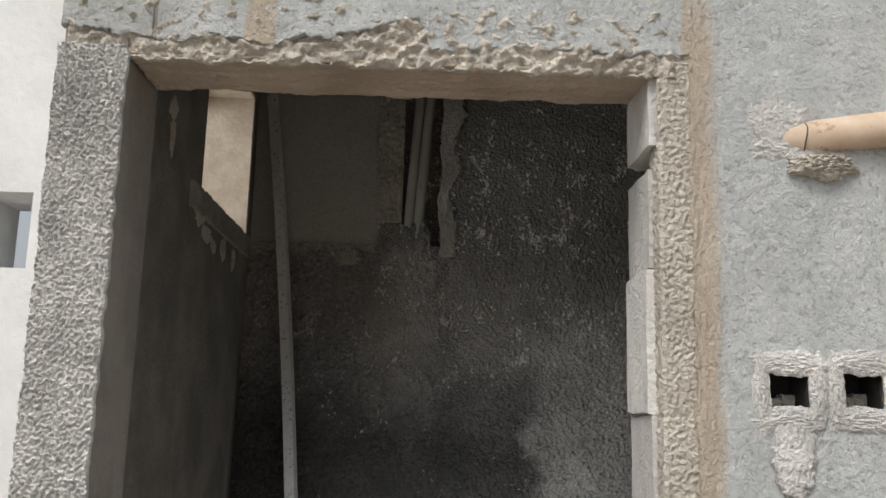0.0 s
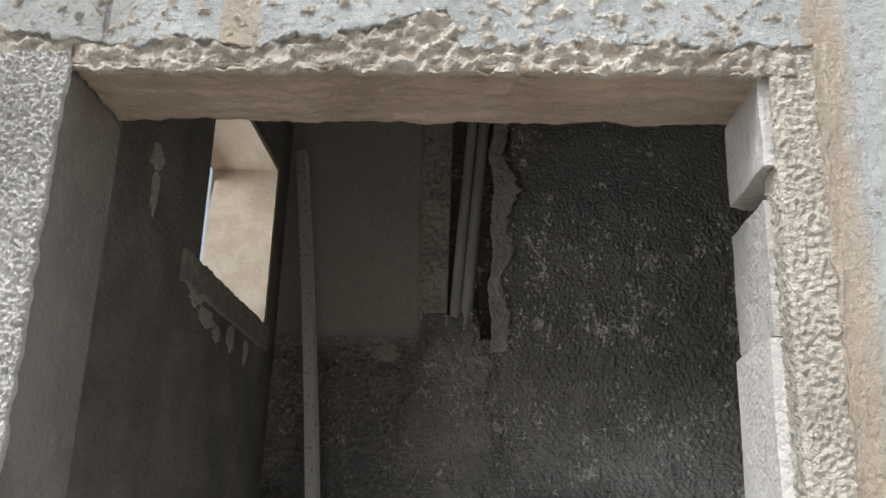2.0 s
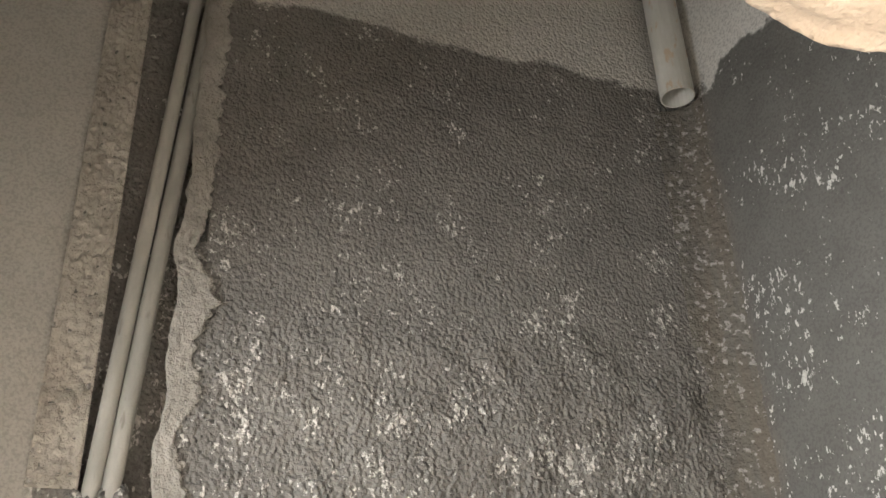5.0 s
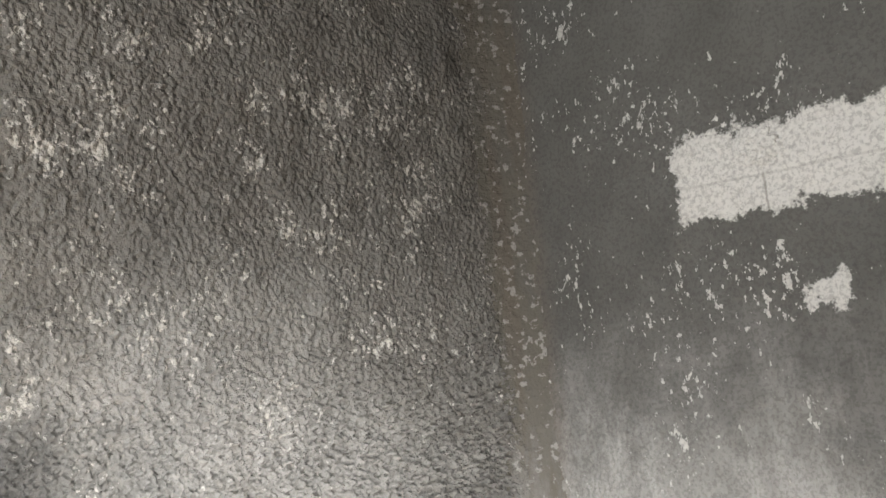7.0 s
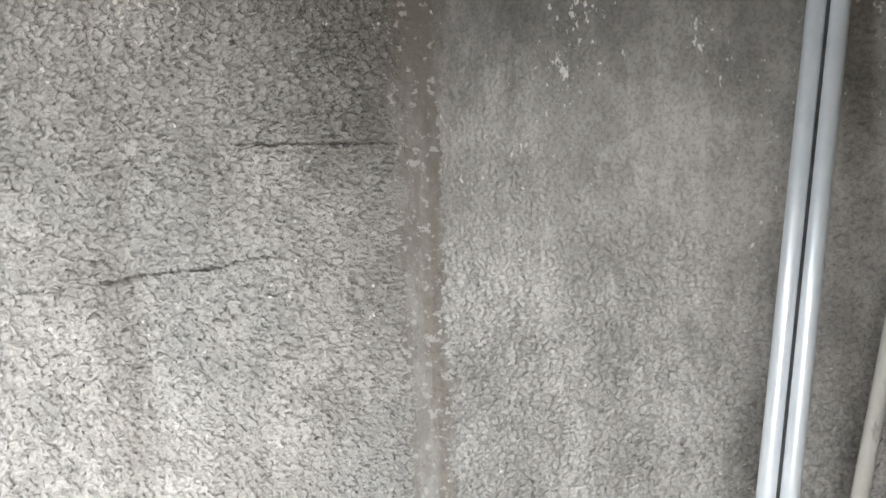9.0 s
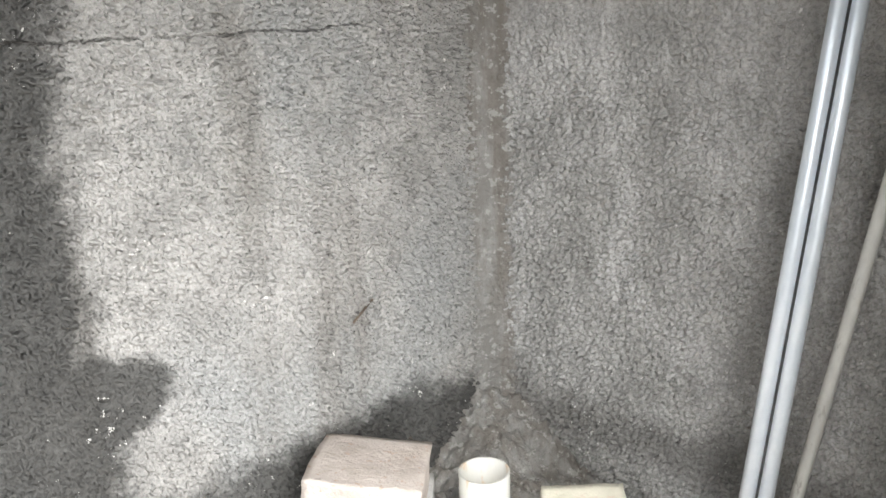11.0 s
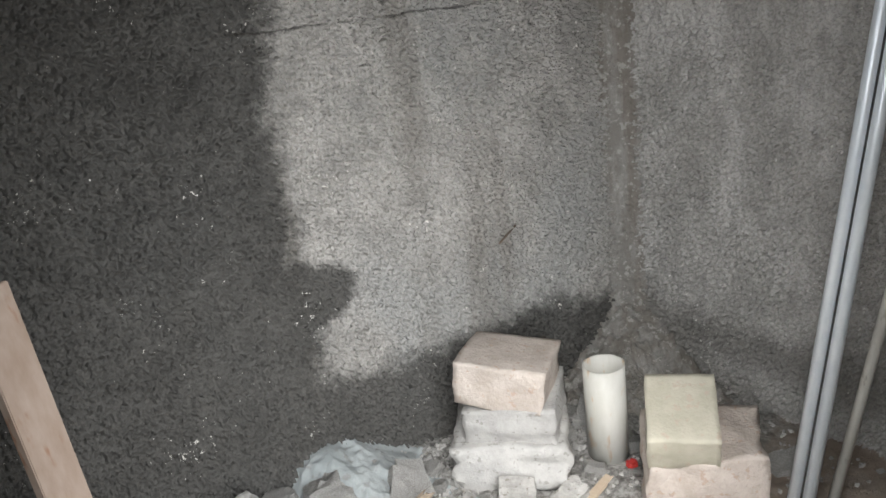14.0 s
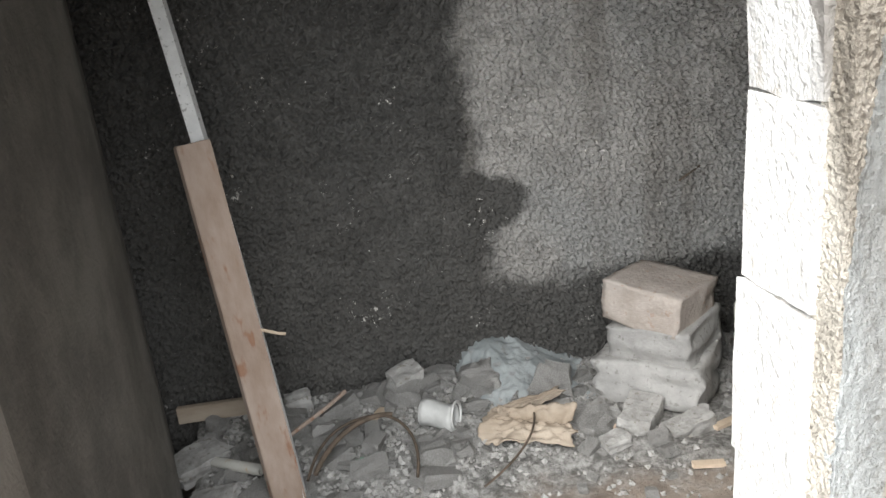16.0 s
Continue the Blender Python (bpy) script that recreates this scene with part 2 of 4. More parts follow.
def facade_plaster():
    """Blue-white limewash over hand-laid plaster with trowel sweeps and stains."""
    k = Mat("limewash", 0.88)
    x, z = k.xyz.outputs[0], k.xyz.outputs[2]
    big, mid = k.noise(2.2, 5, 0.6), k.noise(11, 6, 0.7, (1, 1, 0.6))
    base = k.mix(k.ramp(mid, 0.3, 0.7), (0.55, 0.58, 0.58), (0.7, 0.725, 0.72))
    base = k.mix(k.math("MULTIPLY", k.ramp(big, 0.5, 0.72), 0.55), base, (0.37, 0.375, 0.36))
    base = k.mix(k.math("MULTIPLY", k.math("MULTIPLY", k.ramp(k.noise(95, 4, 0.7), 0.52, 0.66), k.ramp(k.noise(5, 4), 0.35, 0.65, 0.35, 1.0)), 0.7), base, (0.33, 0.325, 0.3))
    wob = k.math("MULTIPLY", k.math("SUBTRACT", k.noise(9, 5, 0.7, (1, 1, 0.4)), 0.5), 0.05)
    xx = k.math("ADD", x, wob)
    sand = k.math("MULTIPLY", k.ramp(xx, 0.49, 0.5), k.ramp(xx, 0.56, 0.53))
    sand = k.math("MULTIPLY", sand, k.ramp(z, 2.25, 2.05))
    run = k.math("MULTIPLY", k.ramp(xx, -0.215, -0.205), k.ramp(xx, -0.155, -0.165))
    cream = k.math("MAXIMUM", sand, k.math("MULTIPLY", run, k.ramp(mid, 0.3, 0.5, 0.6, 1.0)))
    base = k.mix(k.math("MULTIPLY", cream, 0.85), base, k.mix(mid, (0.5, 0.4, 0.29), (0.66, 0.56, 0.44)))
    seam = k.math("MULTIPLY", k.ramp(k.math("ABSOLUTE", k.math("ADD", k.math("SUBTRACT", x, -0.352), k.math("MULTIPLY", wob, 0.1))), 0.0045, 0.0015), k.ramp(z, 2.02, 2.05))
    base = k.mix(k.math("MULTIPLY", seam, 0.8), base, (0.12, 0.11, 0.1))
    grey = k.math("MULTIPLY", k.ramp(xx, -0.3, -0.36), k.ramp(mid, 0.3, 0.6))
    base = k.mix(k.math("MULTIPLY", grey, 0.5), base, (0.36, 0.35, 0.32))
    rust = 0.0
    for rx, rz, rw, rh in ((0.353, 2.235, 0.007, 0.03), (-0.105, 2.25, 0.008, 0.008)):
        dx = k.math("DIVIDE", k.math("SUBTRACT", k.math("ADD", x, k.math("MULTIPLY", wob, 0.3)), rx), rw)
        dz = k.math("DIVIDE", k.math("SUBTRACT", z, rz), rh)
        d = k.math("ADD", k.math("MULTIPLY", dx, dx), k.math("MULTIPLY", dz, dz))
        rust = k.math("MAXIMUM", rust, k.ramp(d, 1.3, 0.6))
    base = k.mix(k.math("MULTIPLY", rust, 0.9), base, (0.22, 0.09, 0.04))
    k.color(base).bump(k.noise(16, 7, 0.75, (1, 1, 0.6)), 0.014, 0.6).bump(k.noise(85, 5, 0.75), 0.011, 1.0).bump(seam, -0.006, 0.8)
    return k.m


def simple(name, a, b, scale=20, rough=0.8, metal=0.0, depth=0.002, stretch=(1, 1, 1), speck=None, grain=90):
    k = Mat(name, rough, metal).local()
    n = k.noise(scale, 5, 0.65, stretch)
    base = k.mix(k.ramp(n, 0.3, 0.7), a, b)
    if speck:
        base = k.mix(k.math("MULTIPLY", k.ramp(k.noise(scale * 2.7, 3, 0.6, stretch, (4, 2, 7)), 0.58, 0.68), 0.8), base, speck)
    info = k.node("ShaderNodeObjectInfo").outputs["Random"]
    hsv = k.node("ShaderNodeHueSaturation")
    k.put(base, hsv.inputs["Color"])
    k.put(k.ramp(info, 0.0, 1.0, 0.86, 1.12), hsv.inputs["Value"])
    k.color(hsv.outputs[0]).bump(k.noise(grain, 3), depth, 0.8)
    return k.m


M_BACK, M_SIDE, M_FACADE = stucco_back(), stucco_side(), facade_plaster()
M_LEFT = plain_cement("cement_left", (0.15, 0.142, 0.128), (0.25, 0.237, 0.213), 90, 0.006)
M_REVEAL = plain_cement("cement_reveal", (0.24, 0.22, 0.195), (0.36, 0.335, 0.3), 120, 0.006)
M_PEBBLE = plain_cement("pebble_dash", (0.48, 0.472, 0.455), (0.74, 0.73, 0.705), 160, 0.01, (0.16, 0.15, 0.13))
M_AGG = plain_cement("broken_mortar", (0.42, 0.385, 0.33), (0.64, 0.6, 0.53), 130, 0.012, (0.2, 0.17, 0.14))
M_LINTEL = plain_cement("cast_lintel", (0.4, 0.335, 0.265), (0.56, 0.485, 0.4), 70, 0.008, (0.2, 0.15, 0.11))
M_CEIL = plain_cement("ceiling_cement", (0.2, 0.19, 0.175), (0.3, 0.285, 0.26))
M_LIP = plain_cement("plaster_lip", (0.33, 0.31, 0.275), (0.5, 0.47, 0.42), 110, 0.012, (0.17, 0.15, 0.12))
M_NEIGH = plain_cement("pale_render", (0.74, 0.75, 0.75), (0.84, 0.85, 0.85), 70, 0.003, (0.5, 0.5, 0.48))
M_EARTH = plain_cement("earth", (0.24, 0.205, 0.17), (0.36, 0.32, 0.27), 70, 0.01)
def rubble_floor():
    k = Mat("dusty_floor", 0.95)
    mid = k.noise(9, 6, 0.7)
    back = k.ramp(k.math("ADD", k.xyz.outputs[1], k.math("MULTIPLY", mid, 0.35)), 1.15, 1.32)
    earth = k.mix(k.ramp(mid, 0.3, 0.7), (0.22, 0.175, 0.14), (0.34, 0.29, 0.245))
    dust = k.mix(k.ramp(k.noise(40, 5, 0.75), 0.35, 0.65), (0.14, 0.135, 0.125), (0.42, 0.41, 0.39))
    k.color(k.mix(back, earth, dust)).bump(k.noise(45, 5, 0.75), 0.012, 0.9)
    return k.m


def cove_mortar():
    k = Mat("stained_corner", 0.92)
    mid, runs = k.noise(8, 5, 0.7), k.noise(9, 5, 0.65, (2, 2, 0.16))
    base = k.mix(k.ramp(k.xyz.outputs[2], 1.7, 0.9), (0.16, 0.146, 0.122), (0.25, 0.238, 0.218))
    base = k.mix(k.ramp(k.noise(14, 5, 0.75, (1, 1, 0.5)), 0.4, 0.62), base, k.mix(k.ramp(k.xyz.outputs[2], 1.7, 1.1), (0.15, 0.14, 0.123), (0.34, 0.327, 0.306)))
    base = k.mix(k.math("MULTIPLY", k.ramp(runs, 0.42, 0.62), 0.5), base, (0.16, 0.132, 0.104))
    base = k.mix(k.math("MULTIPLY", k.ramp(k.noise(50, 3), 0.56, 0.64), 0.6), base, (0.5, 0.48, 0.45))
    k.color(base).bump(k.noise(80, 4), 0.014, 0.9)
    return k.m


M_COVE = cove_mortar()
M_FLOOR = rubble_floor()
M_BLOCK = simple("white_block", (0.58, 0.57, 0.55), (0.7, 0.69, 0.67), 14, 0.85, speck=(0.52, 0.49, 0.45), depth=0.008, stretch=(1, 1, 0.5))
M_TIMBER = simple("pale_timber", (0.52, 0.41, 0.3), (0.66, 0.55, 0.43), 16, 0.75, stretch=(1, 0.3, 1), depth=0.002)
M_WOOD = simple("stained_plank", (0.27, 0.2, 0.155), (0.4, 0.325, 0.275), 9, 0.8, speck=(0.24, 0.12, 0.07), stretch=(1, 1, 0.35))
# bar and rail: reflected daylight is put into the pale base colours
M_ALU = simple("worn_aluminium", (0.76, 0.76, 0.75), (0.86, 0.86, 0.85), 30, 0.32, 0.25, 0.001, speck=(0.3, 0.29, 0.27))
M_STEEL = simple("aluminium_rail", (0.68, 0.73, 0.78), (0.76, 0.8, 0.84), 20, 0.35, 0.3, 0.0005)
# near-black colour painting the shade in gaps and recesses
M_DARK = simple("recess_shade", (0.03, 0.03, 0.03), (0.05, 0.05, 0.05), 20, 0.7)
M_CONDUIT = simple("dusty_conduit", (0.42, 0.41, 0.38), (0.54, 0.53, 0.49), 18, 0.6, speck=(0.3, 0.28, 0.25), stretch=(1, 1, 0.4))
M_PVC = simple("white_pvc", (0.5, 0.49, 0.44), (0.6, 0.59, 0.55), 12, 0.4, speck=(0.5, 0.38, 0.26), depth=0.0004, stretch=(1, 1, 0.4))
M_OLDPVC = simple("plaster_splashed_pipe", (0.4, 0.39, 0.35), (0.55, 0.53, 0.48), 12, 0.6, speck=(0.28, 0.26, 0.23), stretch=(1, 1, 0.3))
M_CREAMPIPE = simple("cream_pipe", (0.56, 0.42, 0.3), (0.68, 0.55, 0.43), 15, 0.55, speck=(0.4, 0.26, 0.17), depth=0.0006)
M_PINK = simple("pink_block", (0.4, 0.345, 0.3), (0.52, 0.465, 0.42), 16, 0.9, speck=(0.4, 0.3, 0.24), depth=0.006)
M_GREYBLOCK = simple("grey_block", (0.38, 0.37, 0.355), (0.48, 0.47, 0.45), 18, 0.9, speck=(0.27, 0.26, 0.24), depth=0.005)
M_YELLOW = simple("yellow_block", (0.36, 0.34, 0.27), (0.44, 0.415, 0.34), 14, 0.9, speck=(0.4, 0.33, 0.27), depth=0.003)
M_RUBBLE = simple("rubble", (0.27, 0.262, 0.247), (0.46, 0.45, 0.43), 22, 0.92, speck=(0.2, 0.18, 0.15), depth=0.005)
M_CARD = simple("tan_board", (0.3, 0.24, 0.18), (0.42, 0.355, 0.285), 10, 0.7, stretch=(0.3, 1, 1))
M_SACK = simple("cement_powder", (0.33, 0.36, 0.36), (0.47, 0.5, 0.5), 9, 0.92, depth=0.003, grain=80, speck=(0.3, 0.3, 0.29))
M_BOTTLE = simple("cloudy_plastic", (0.55, 0.55, 0.53), (0.68, 0.68, 0.66), 10, 0.3)
M_GREEN = simple("green_plastic", (0.02, 0.4, 0.2), (0.03, 0.5, 0.27), 10, 0.4)
M_RED = simple("red_plastic", (0.4, 0.03, 0.03), (0.5, 0.05, 0.04), 10, 0.4)
M_WIRE = simple("rusty_wire", (0.08, 0.065, 0.05), (0.16, 0.12, 0.09), 30, 0.7)


# ---- mesh helpers ----
def part(name, bm, material, parent=None, label="", smooth=False):
    me = bpy.data.meshes.new(name)
    bmesh.ops.recalc_face_normals(bm, faces=bm.faces)
    bm.to_mesh(me)
    bm.free()
    if smooth:
        for p in me.polygons:
            p.use_smooth = True
    me.materials.append(material)
    ob = new(name, me)
    if parent:
        ob.parent = parent
    if label:
        ob["label"] = label
    return ob


def structure(ob, label, category):
    return tagged(ob, label, category, kind="structure")


def box_bm(x0, x1, y0, y1, z0, z1, bevel=0.0):
    bm = bmesh.new()
    bmesh.ops.create_cube(bm, size=1, matrix=Matrix.Translation(((x0 + x1) / 2, (y0 + y1) / 2, (z0 + z1) / 2)) @ Matrix.Diagonal((x1 - x0, y1 - y0, z1 - z0, 1)))
    if bevel:
        bmesh.ops.bevel(bm, geom=bm.edges[:], offset=bevel, segments=2, affect="EDGES")
    return bm


def boxes_bm(rows):
    bm = bmesh.new()
    for x0, x1, y0, y1, z0, z1 in rows:
        bmesh.ops.create_cube(bm, size=1, matrix=Matrix.Translation(((x0 + x1) / 2, (y0 + y1) / 2, (z0 + z1) / 2)) @ Matrix.Diagonal((x1 - x0, y1 - y0, z1 - z0, 1)))
    return bm


def lump_bm(sx, sy, sz, cuts=4, rough=0.12, seed=0, corner=0.35):
    """A broken block: a cut cube with rounded, chipped corners and an uneven skin."""
    bm = bmesh.new()
    bmesh.ops.create_cube(bm, size=1)
    bmesh.ops.subdivide_edges(bm, edges=bm.edges[:], cuts=cuts, use_grid_fill=True)
    off = Vector((seed * 3.7, seed * 1.3, seed * 2.1))
    for v in bm.verts:
        c = v.co.copy()
        d = c.normalized() * 0.62
        v.co = c.lerp(d, corner * (0.25 + 0.5 * noise.noise(c * 1.5 + off) ** 2 + 0.25 * max(0, noise.noise(c * 2.2 - off))))
        v.co += Vector((noise.noise(c * 2.6 + off), noise.noise(c * 2.6 + off * 2), noise.noise(c * 2.6 - off))) * rough
        v.co += c * (0.3 * rough * noise.fractal(c * 7 + off, 0.8, 2.0, 3))
        v.co = Vector((v.co.x * sx, v.co.y * sy, v.co.z * sz))
    return bm


def blob_bm(sx, sy, sz, seed, ragged=0.35):
    """A flattened dab with a ragged outline."""
    bm = bmesh.new()
    bmesh.ops.create_icosphere(bm, subdivisions=5, radius=0.5)
    for v in bm.verts:
        c = v.co.copy()
        r = 1 + ragged * fbm(c.x * 3 + seed, c.z * 3, seed, 5) + 0.12 * fbm(c.x * 14, c.z * 14, seed, 3)
        y = c.y * (1 + 0.5 * fbm(c.x * 12 + seed, c.z * 12, 2, 3))
        v.co = Vector((c.x * r * sx, y * sy, c.z * r * sz))
    return bm


def tube_bm(a, b, r, wall=0.0, seg=20, wobble=0.0, rings=2):
    """A straight tube from a to b; wall > 0 leaves it hollow and open."""
    a, b = Vector(a), Vector(b)
    q = (b - a).to_track_quat("Z", "Y").to_matrix()
    bm = bmesh.new()

    def ring(t, rad):
        c = a.lerp(b, t) + q @ Vector((math.sin(t * 5) * wobble, math.cos(t * 4) * wobble, 0))
        return [bm.verts.new(c + q @ Vector((rad * math.cos(2 * math.pi * i / seg), rad * math.sin(2 * math.pi * i / seg), 0))) for i in range(seg)]

    def skin(p, o):
        for i in range(seg):
            bm.faces.new((p[i], p[(i + 1) % seg], o[(i + 1) % seg], o[i]))
    outer = [ring(i / (rings - 1), r) for i in range(rings)]
    for p, o in zip(outer, outer[1:]):
        skin(p, o)
    if wall:
        inner = [ring(i / (rings - 1), r - wall) for i in range(rings)]
        for p, o in zip(inner, inner[1:]):
            skin(o, p)
        skin(inner[0], outer[0]), skin(outer[-1], inner[-1])
    else:
        bm.faces.new(outer[0][::-1]), bm.faces.new(outer[-1])
    return bm


def slab_bm(u0, u1, v0, v1, nu, nv, place, thick, relief, low=None):
    """An uneven sheet with thickness: place(u, v, d) gives the point d metres out of the wall; low(u) cuts its lower edge."""
    bm = bmesh.new()
    rows = []
    for j in range(nv + 1):
        row = []
        for i in range(nu + 1):
            u = u0 + (u1 - u0) * i / nu
            b = low(u) if low else v0
            v = b + (v1 - b) * (j / nv) ** (1.6 if low else 1)
            row.append((bm.verts.new(place(u, v, thick + relief(u, v))), bm.verts.new(place(u, v, 0.0))))
        rows.append(row)
    for j in range(nv):
        for i in range(nu):
            a, b, c, d = rows[j][i], rows[j][i + 1], rows[j + 1][i + 1], rows[j + 1][i]
            bm.faces.new((a[0], b[0], c[0], d[0]))
            if j == 0:
                bm.faces.new((a[1], b[1], b[0], a[0]))
            if j == nv - 1:
                bm.faces.new((d[0], c[0], c[1], d[1]))
            if i == 0:
                bm.faces.new((a[1], a[0], d[0], d[1]))
            if i == nu - 1:
                bm.faces.new((b[0], b[1], c[1], c[0]))
    return bm


def fbm(x, y, z, octaves=4):
    return noise.fractal(Vector((x, y, z)), 0.9, 2.1, octaves)


# ---- the shell ----
FLOOR, TOP = -0.09, 3.75
BACK, SIDE, LEFT, T = 1.685, 1.56, -0.435, 0.18
JAMB_L, JAMB_R, HEAD = -0.39, 0.447, 2.005
COL_L = -0.5

# back wall: a chase is cut out of it for the two pipes
CH0, CH1, CHB = 0.012, 0.2, 2.02
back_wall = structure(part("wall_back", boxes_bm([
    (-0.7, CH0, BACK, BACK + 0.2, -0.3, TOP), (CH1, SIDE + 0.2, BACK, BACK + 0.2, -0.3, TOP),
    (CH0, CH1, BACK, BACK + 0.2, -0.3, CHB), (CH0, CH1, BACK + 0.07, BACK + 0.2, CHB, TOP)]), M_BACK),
    "grey rough-cast cement back wall, flecked white, damp-stained, upper shade painted in", "wall")
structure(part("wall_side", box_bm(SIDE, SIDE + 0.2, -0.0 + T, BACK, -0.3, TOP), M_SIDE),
          "dark trowelled cement side wall with a bare white patch and painted-in shade", "wall")


def ease(a, lo, hi):
    t = np.clip((a - lo) / (hi - lo), 0, 1)
    return t * t * (3 - 2 * t)


def band(nu, nv, cell, size, seed):
    """Smooth random relief with features of about that size, on a grid of cells."""
    gen = np.random.default_rng(seed)
    fu, fv = np.fft.fftfreq(nu, cell)[:, None], np.fft.fftfreq(nv, cell)[None, :]
    r = np.hypot(fu, fv) * size
    a = np.fft.ifft2(np.fft.fft2(gen.standard_normal((nu, nv))) * r * np.exp(-r * r * 1.3)).real
    return a / a.std()


def relief_sheet(name, nu, nv, cell, place, amount, mat, seed, keep=None):
    """A fine grid of rough-cast relief lying on a wall."""
    u, v = np.meshgrid(np.arange(nu) * cell, np.arange(nv) * cell, indexing="ij")
    grain = band(nu, nv, cell, 0.0125, seed) + 0.45 * band(nu, nv, cell, 0.008, seed + 1) + 0.5 * band(nu, nv, cell, 0.024, seed + 2)
    grain = np.where(grain > 0, np.abs(grain) ** 0.85, grain * 0.6)
    h = grain * 0.0066 * amount(u, v) + band(nu, nv, cell, 0.12, seed + 3) * 0.002 + 0.009
    fade = ease(nv * cell - v + 0.03 * band(nu, nv, cell, 0.2, seed + 4), 0.02, 0.25)
    h = h * fade - 0.003 * (1 - fade)
    pts = place(u, v, h).reshape(-1, 3)
    idx = np.arange(nu * nv).reshape(nu, nv)
    quads = np.stack([idx[:-1, :-1], idx[1:, :-1], idx[1:, 1:], idx[:-1, 1:]], -1).reshape(-1, 4)
    if keep is not None:
        quads = quads[keep(u, v)[:-1, :-1].reshape(-1)]
    me = bpy.data.meshes.new(name)
    me.from_pydata(pts.tolist(), [], quads.tolist())
    me.materials.append(mat)
    for p in me.polygons:
        p.use_smooth = True
    return new(name, me)


CELL = 0.0031
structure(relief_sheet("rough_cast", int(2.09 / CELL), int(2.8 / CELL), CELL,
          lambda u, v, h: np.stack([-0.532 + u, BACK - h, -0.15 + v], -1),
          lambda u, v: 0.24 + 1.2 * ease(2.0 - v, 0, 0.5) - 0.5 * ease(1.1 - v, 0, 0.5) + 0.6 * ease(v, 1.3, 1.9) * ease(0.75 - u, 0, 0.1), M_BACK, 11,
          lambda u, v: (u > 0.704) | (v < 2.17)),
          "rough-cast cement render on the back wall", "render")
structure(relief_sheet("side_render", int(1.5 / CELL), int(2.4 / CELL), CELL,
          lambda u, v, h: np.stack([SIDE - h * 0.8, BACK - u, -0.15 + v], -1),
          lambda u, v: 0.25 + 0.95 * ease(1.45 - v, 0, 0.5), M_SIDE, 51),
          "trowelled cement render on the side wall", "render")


def cove(u, v, d):
    a, r = v * math.pi / 2, 0.104 - d + 0.014 * abs(2 * v - 1) ** 5
    return Vector((SIDE - 0.108 + r * math.cos(a), BACK - 0.108 + r * math.sin(a), u))


structure(part("corner_cove", slab_bm(-0.15, 3.3, 0.0, 1.0, 900, 26, cove, 0.002,
          lambda u, v: 0.003 + 0.0045 * fbm(u * 62, v * 9, 2, 4) + 0.005 * fbm(u * 5, v * 2, 7)), M_COVE, smooth=True),
          "rounded, brown-stained mortar in the inner corner", "render")
# left wall with a small window through it
WY0, WY1, WZ0, WZ1, WX = 0.702, 1.275, 1.957, 2.395, -0.615
left_bm = boxes_bm([
    (WX, LEFT, 0.3, WY0, -0.3, WZ0), (WX, LEFT, 0.3, WY0, WZ0, TOP), (-0.498, LEFT, T, 0.3, -0.3, WZ0), (-0.498, LEFT, T, 0.3, WZ0, TOP),
    (WX, LEFT, WY1, BACK, -0.3, WZ0), (WX, LEFT, WY1, BACK, WZ0, TOP),
    (WX, LEFT, WY0, WY1, -0.3, WZ0), (WX, LEFT, WY0, WY1, WZ1, TOP)])
for v in left_bm.verts:
    # the wall stands a little out of plumb and out of square
    v.co.x -= 0.016 * max(0.0, WZ0 - v.co.z) + (0.07 if v.co.y > WY1 + 0.1 else 0.0)
structure(part("wall_left", left_bm, M_LEFT),
    "dark cement wall with a small square window", "wall")
# front wall behind its plaster: column, lintel band, right pier
structure(part("wall_front", boxes_bm([
    (COL_L + 0.006, 3.2, 0.016, T, HEAD + 0.1, TOP + 0.5), (JAMB_L, 0.5, T - 0.026, T, HEAD + 0.035, HEAD + 0.1),
    (0.46, 0.617, 0.02, T, -0.3, 1.2), (0.5, 0.617, 0.016, T, 1.2, HEAD + 0.1), (0.683, 0.731, 0.016, T, -0.3, HEAD + 0.1), (0.797, 3.2, 0.016, T, -0.3, HEAD + 0.1),
    (0.617, 0.683, 0.016, T, -0.3, 1.465), (0.617, 0.683, 0.016, T, 1.535, HEAD + 0.1), (0.617, 0.683, 0.085, T, 1.465, 1.535),
    (0.731, 0.797, 0.016, T, -0.3, 1.47), (0.731, 0.797, 0.016, T, 1.538, HEAD + 0.1), (0.731, 0.797, 0.085, T, 1.47, 1.538)]), M_AGG),
    "block front wall with coarse mortar showing at broken edges", "wall")
structure(part("door_column", box_bm(COL_L + 0.006, JAMB_L - 0.004, 0.008, T, -0.3, HEAD + 0.1), M_REVEAL),
          "grey cement column beside the doorway", "column")
structure(part("lintel", box_bm(JAMB_L - 0.004, 0.5, 0.012, T - 0.028, HEAD, HEAD + 0.1, 0.004), M_LINTEL),
          "cream cast concrete lintel over the doorway", "lintel")
structure(part("ceiling", box_bm(-0.7, SIDE + 0.2, T, BACK + 0.2, TOP, TOP + 0.15), M_CEIL), "plain cement slab ceiling of the small room", "ceiling")

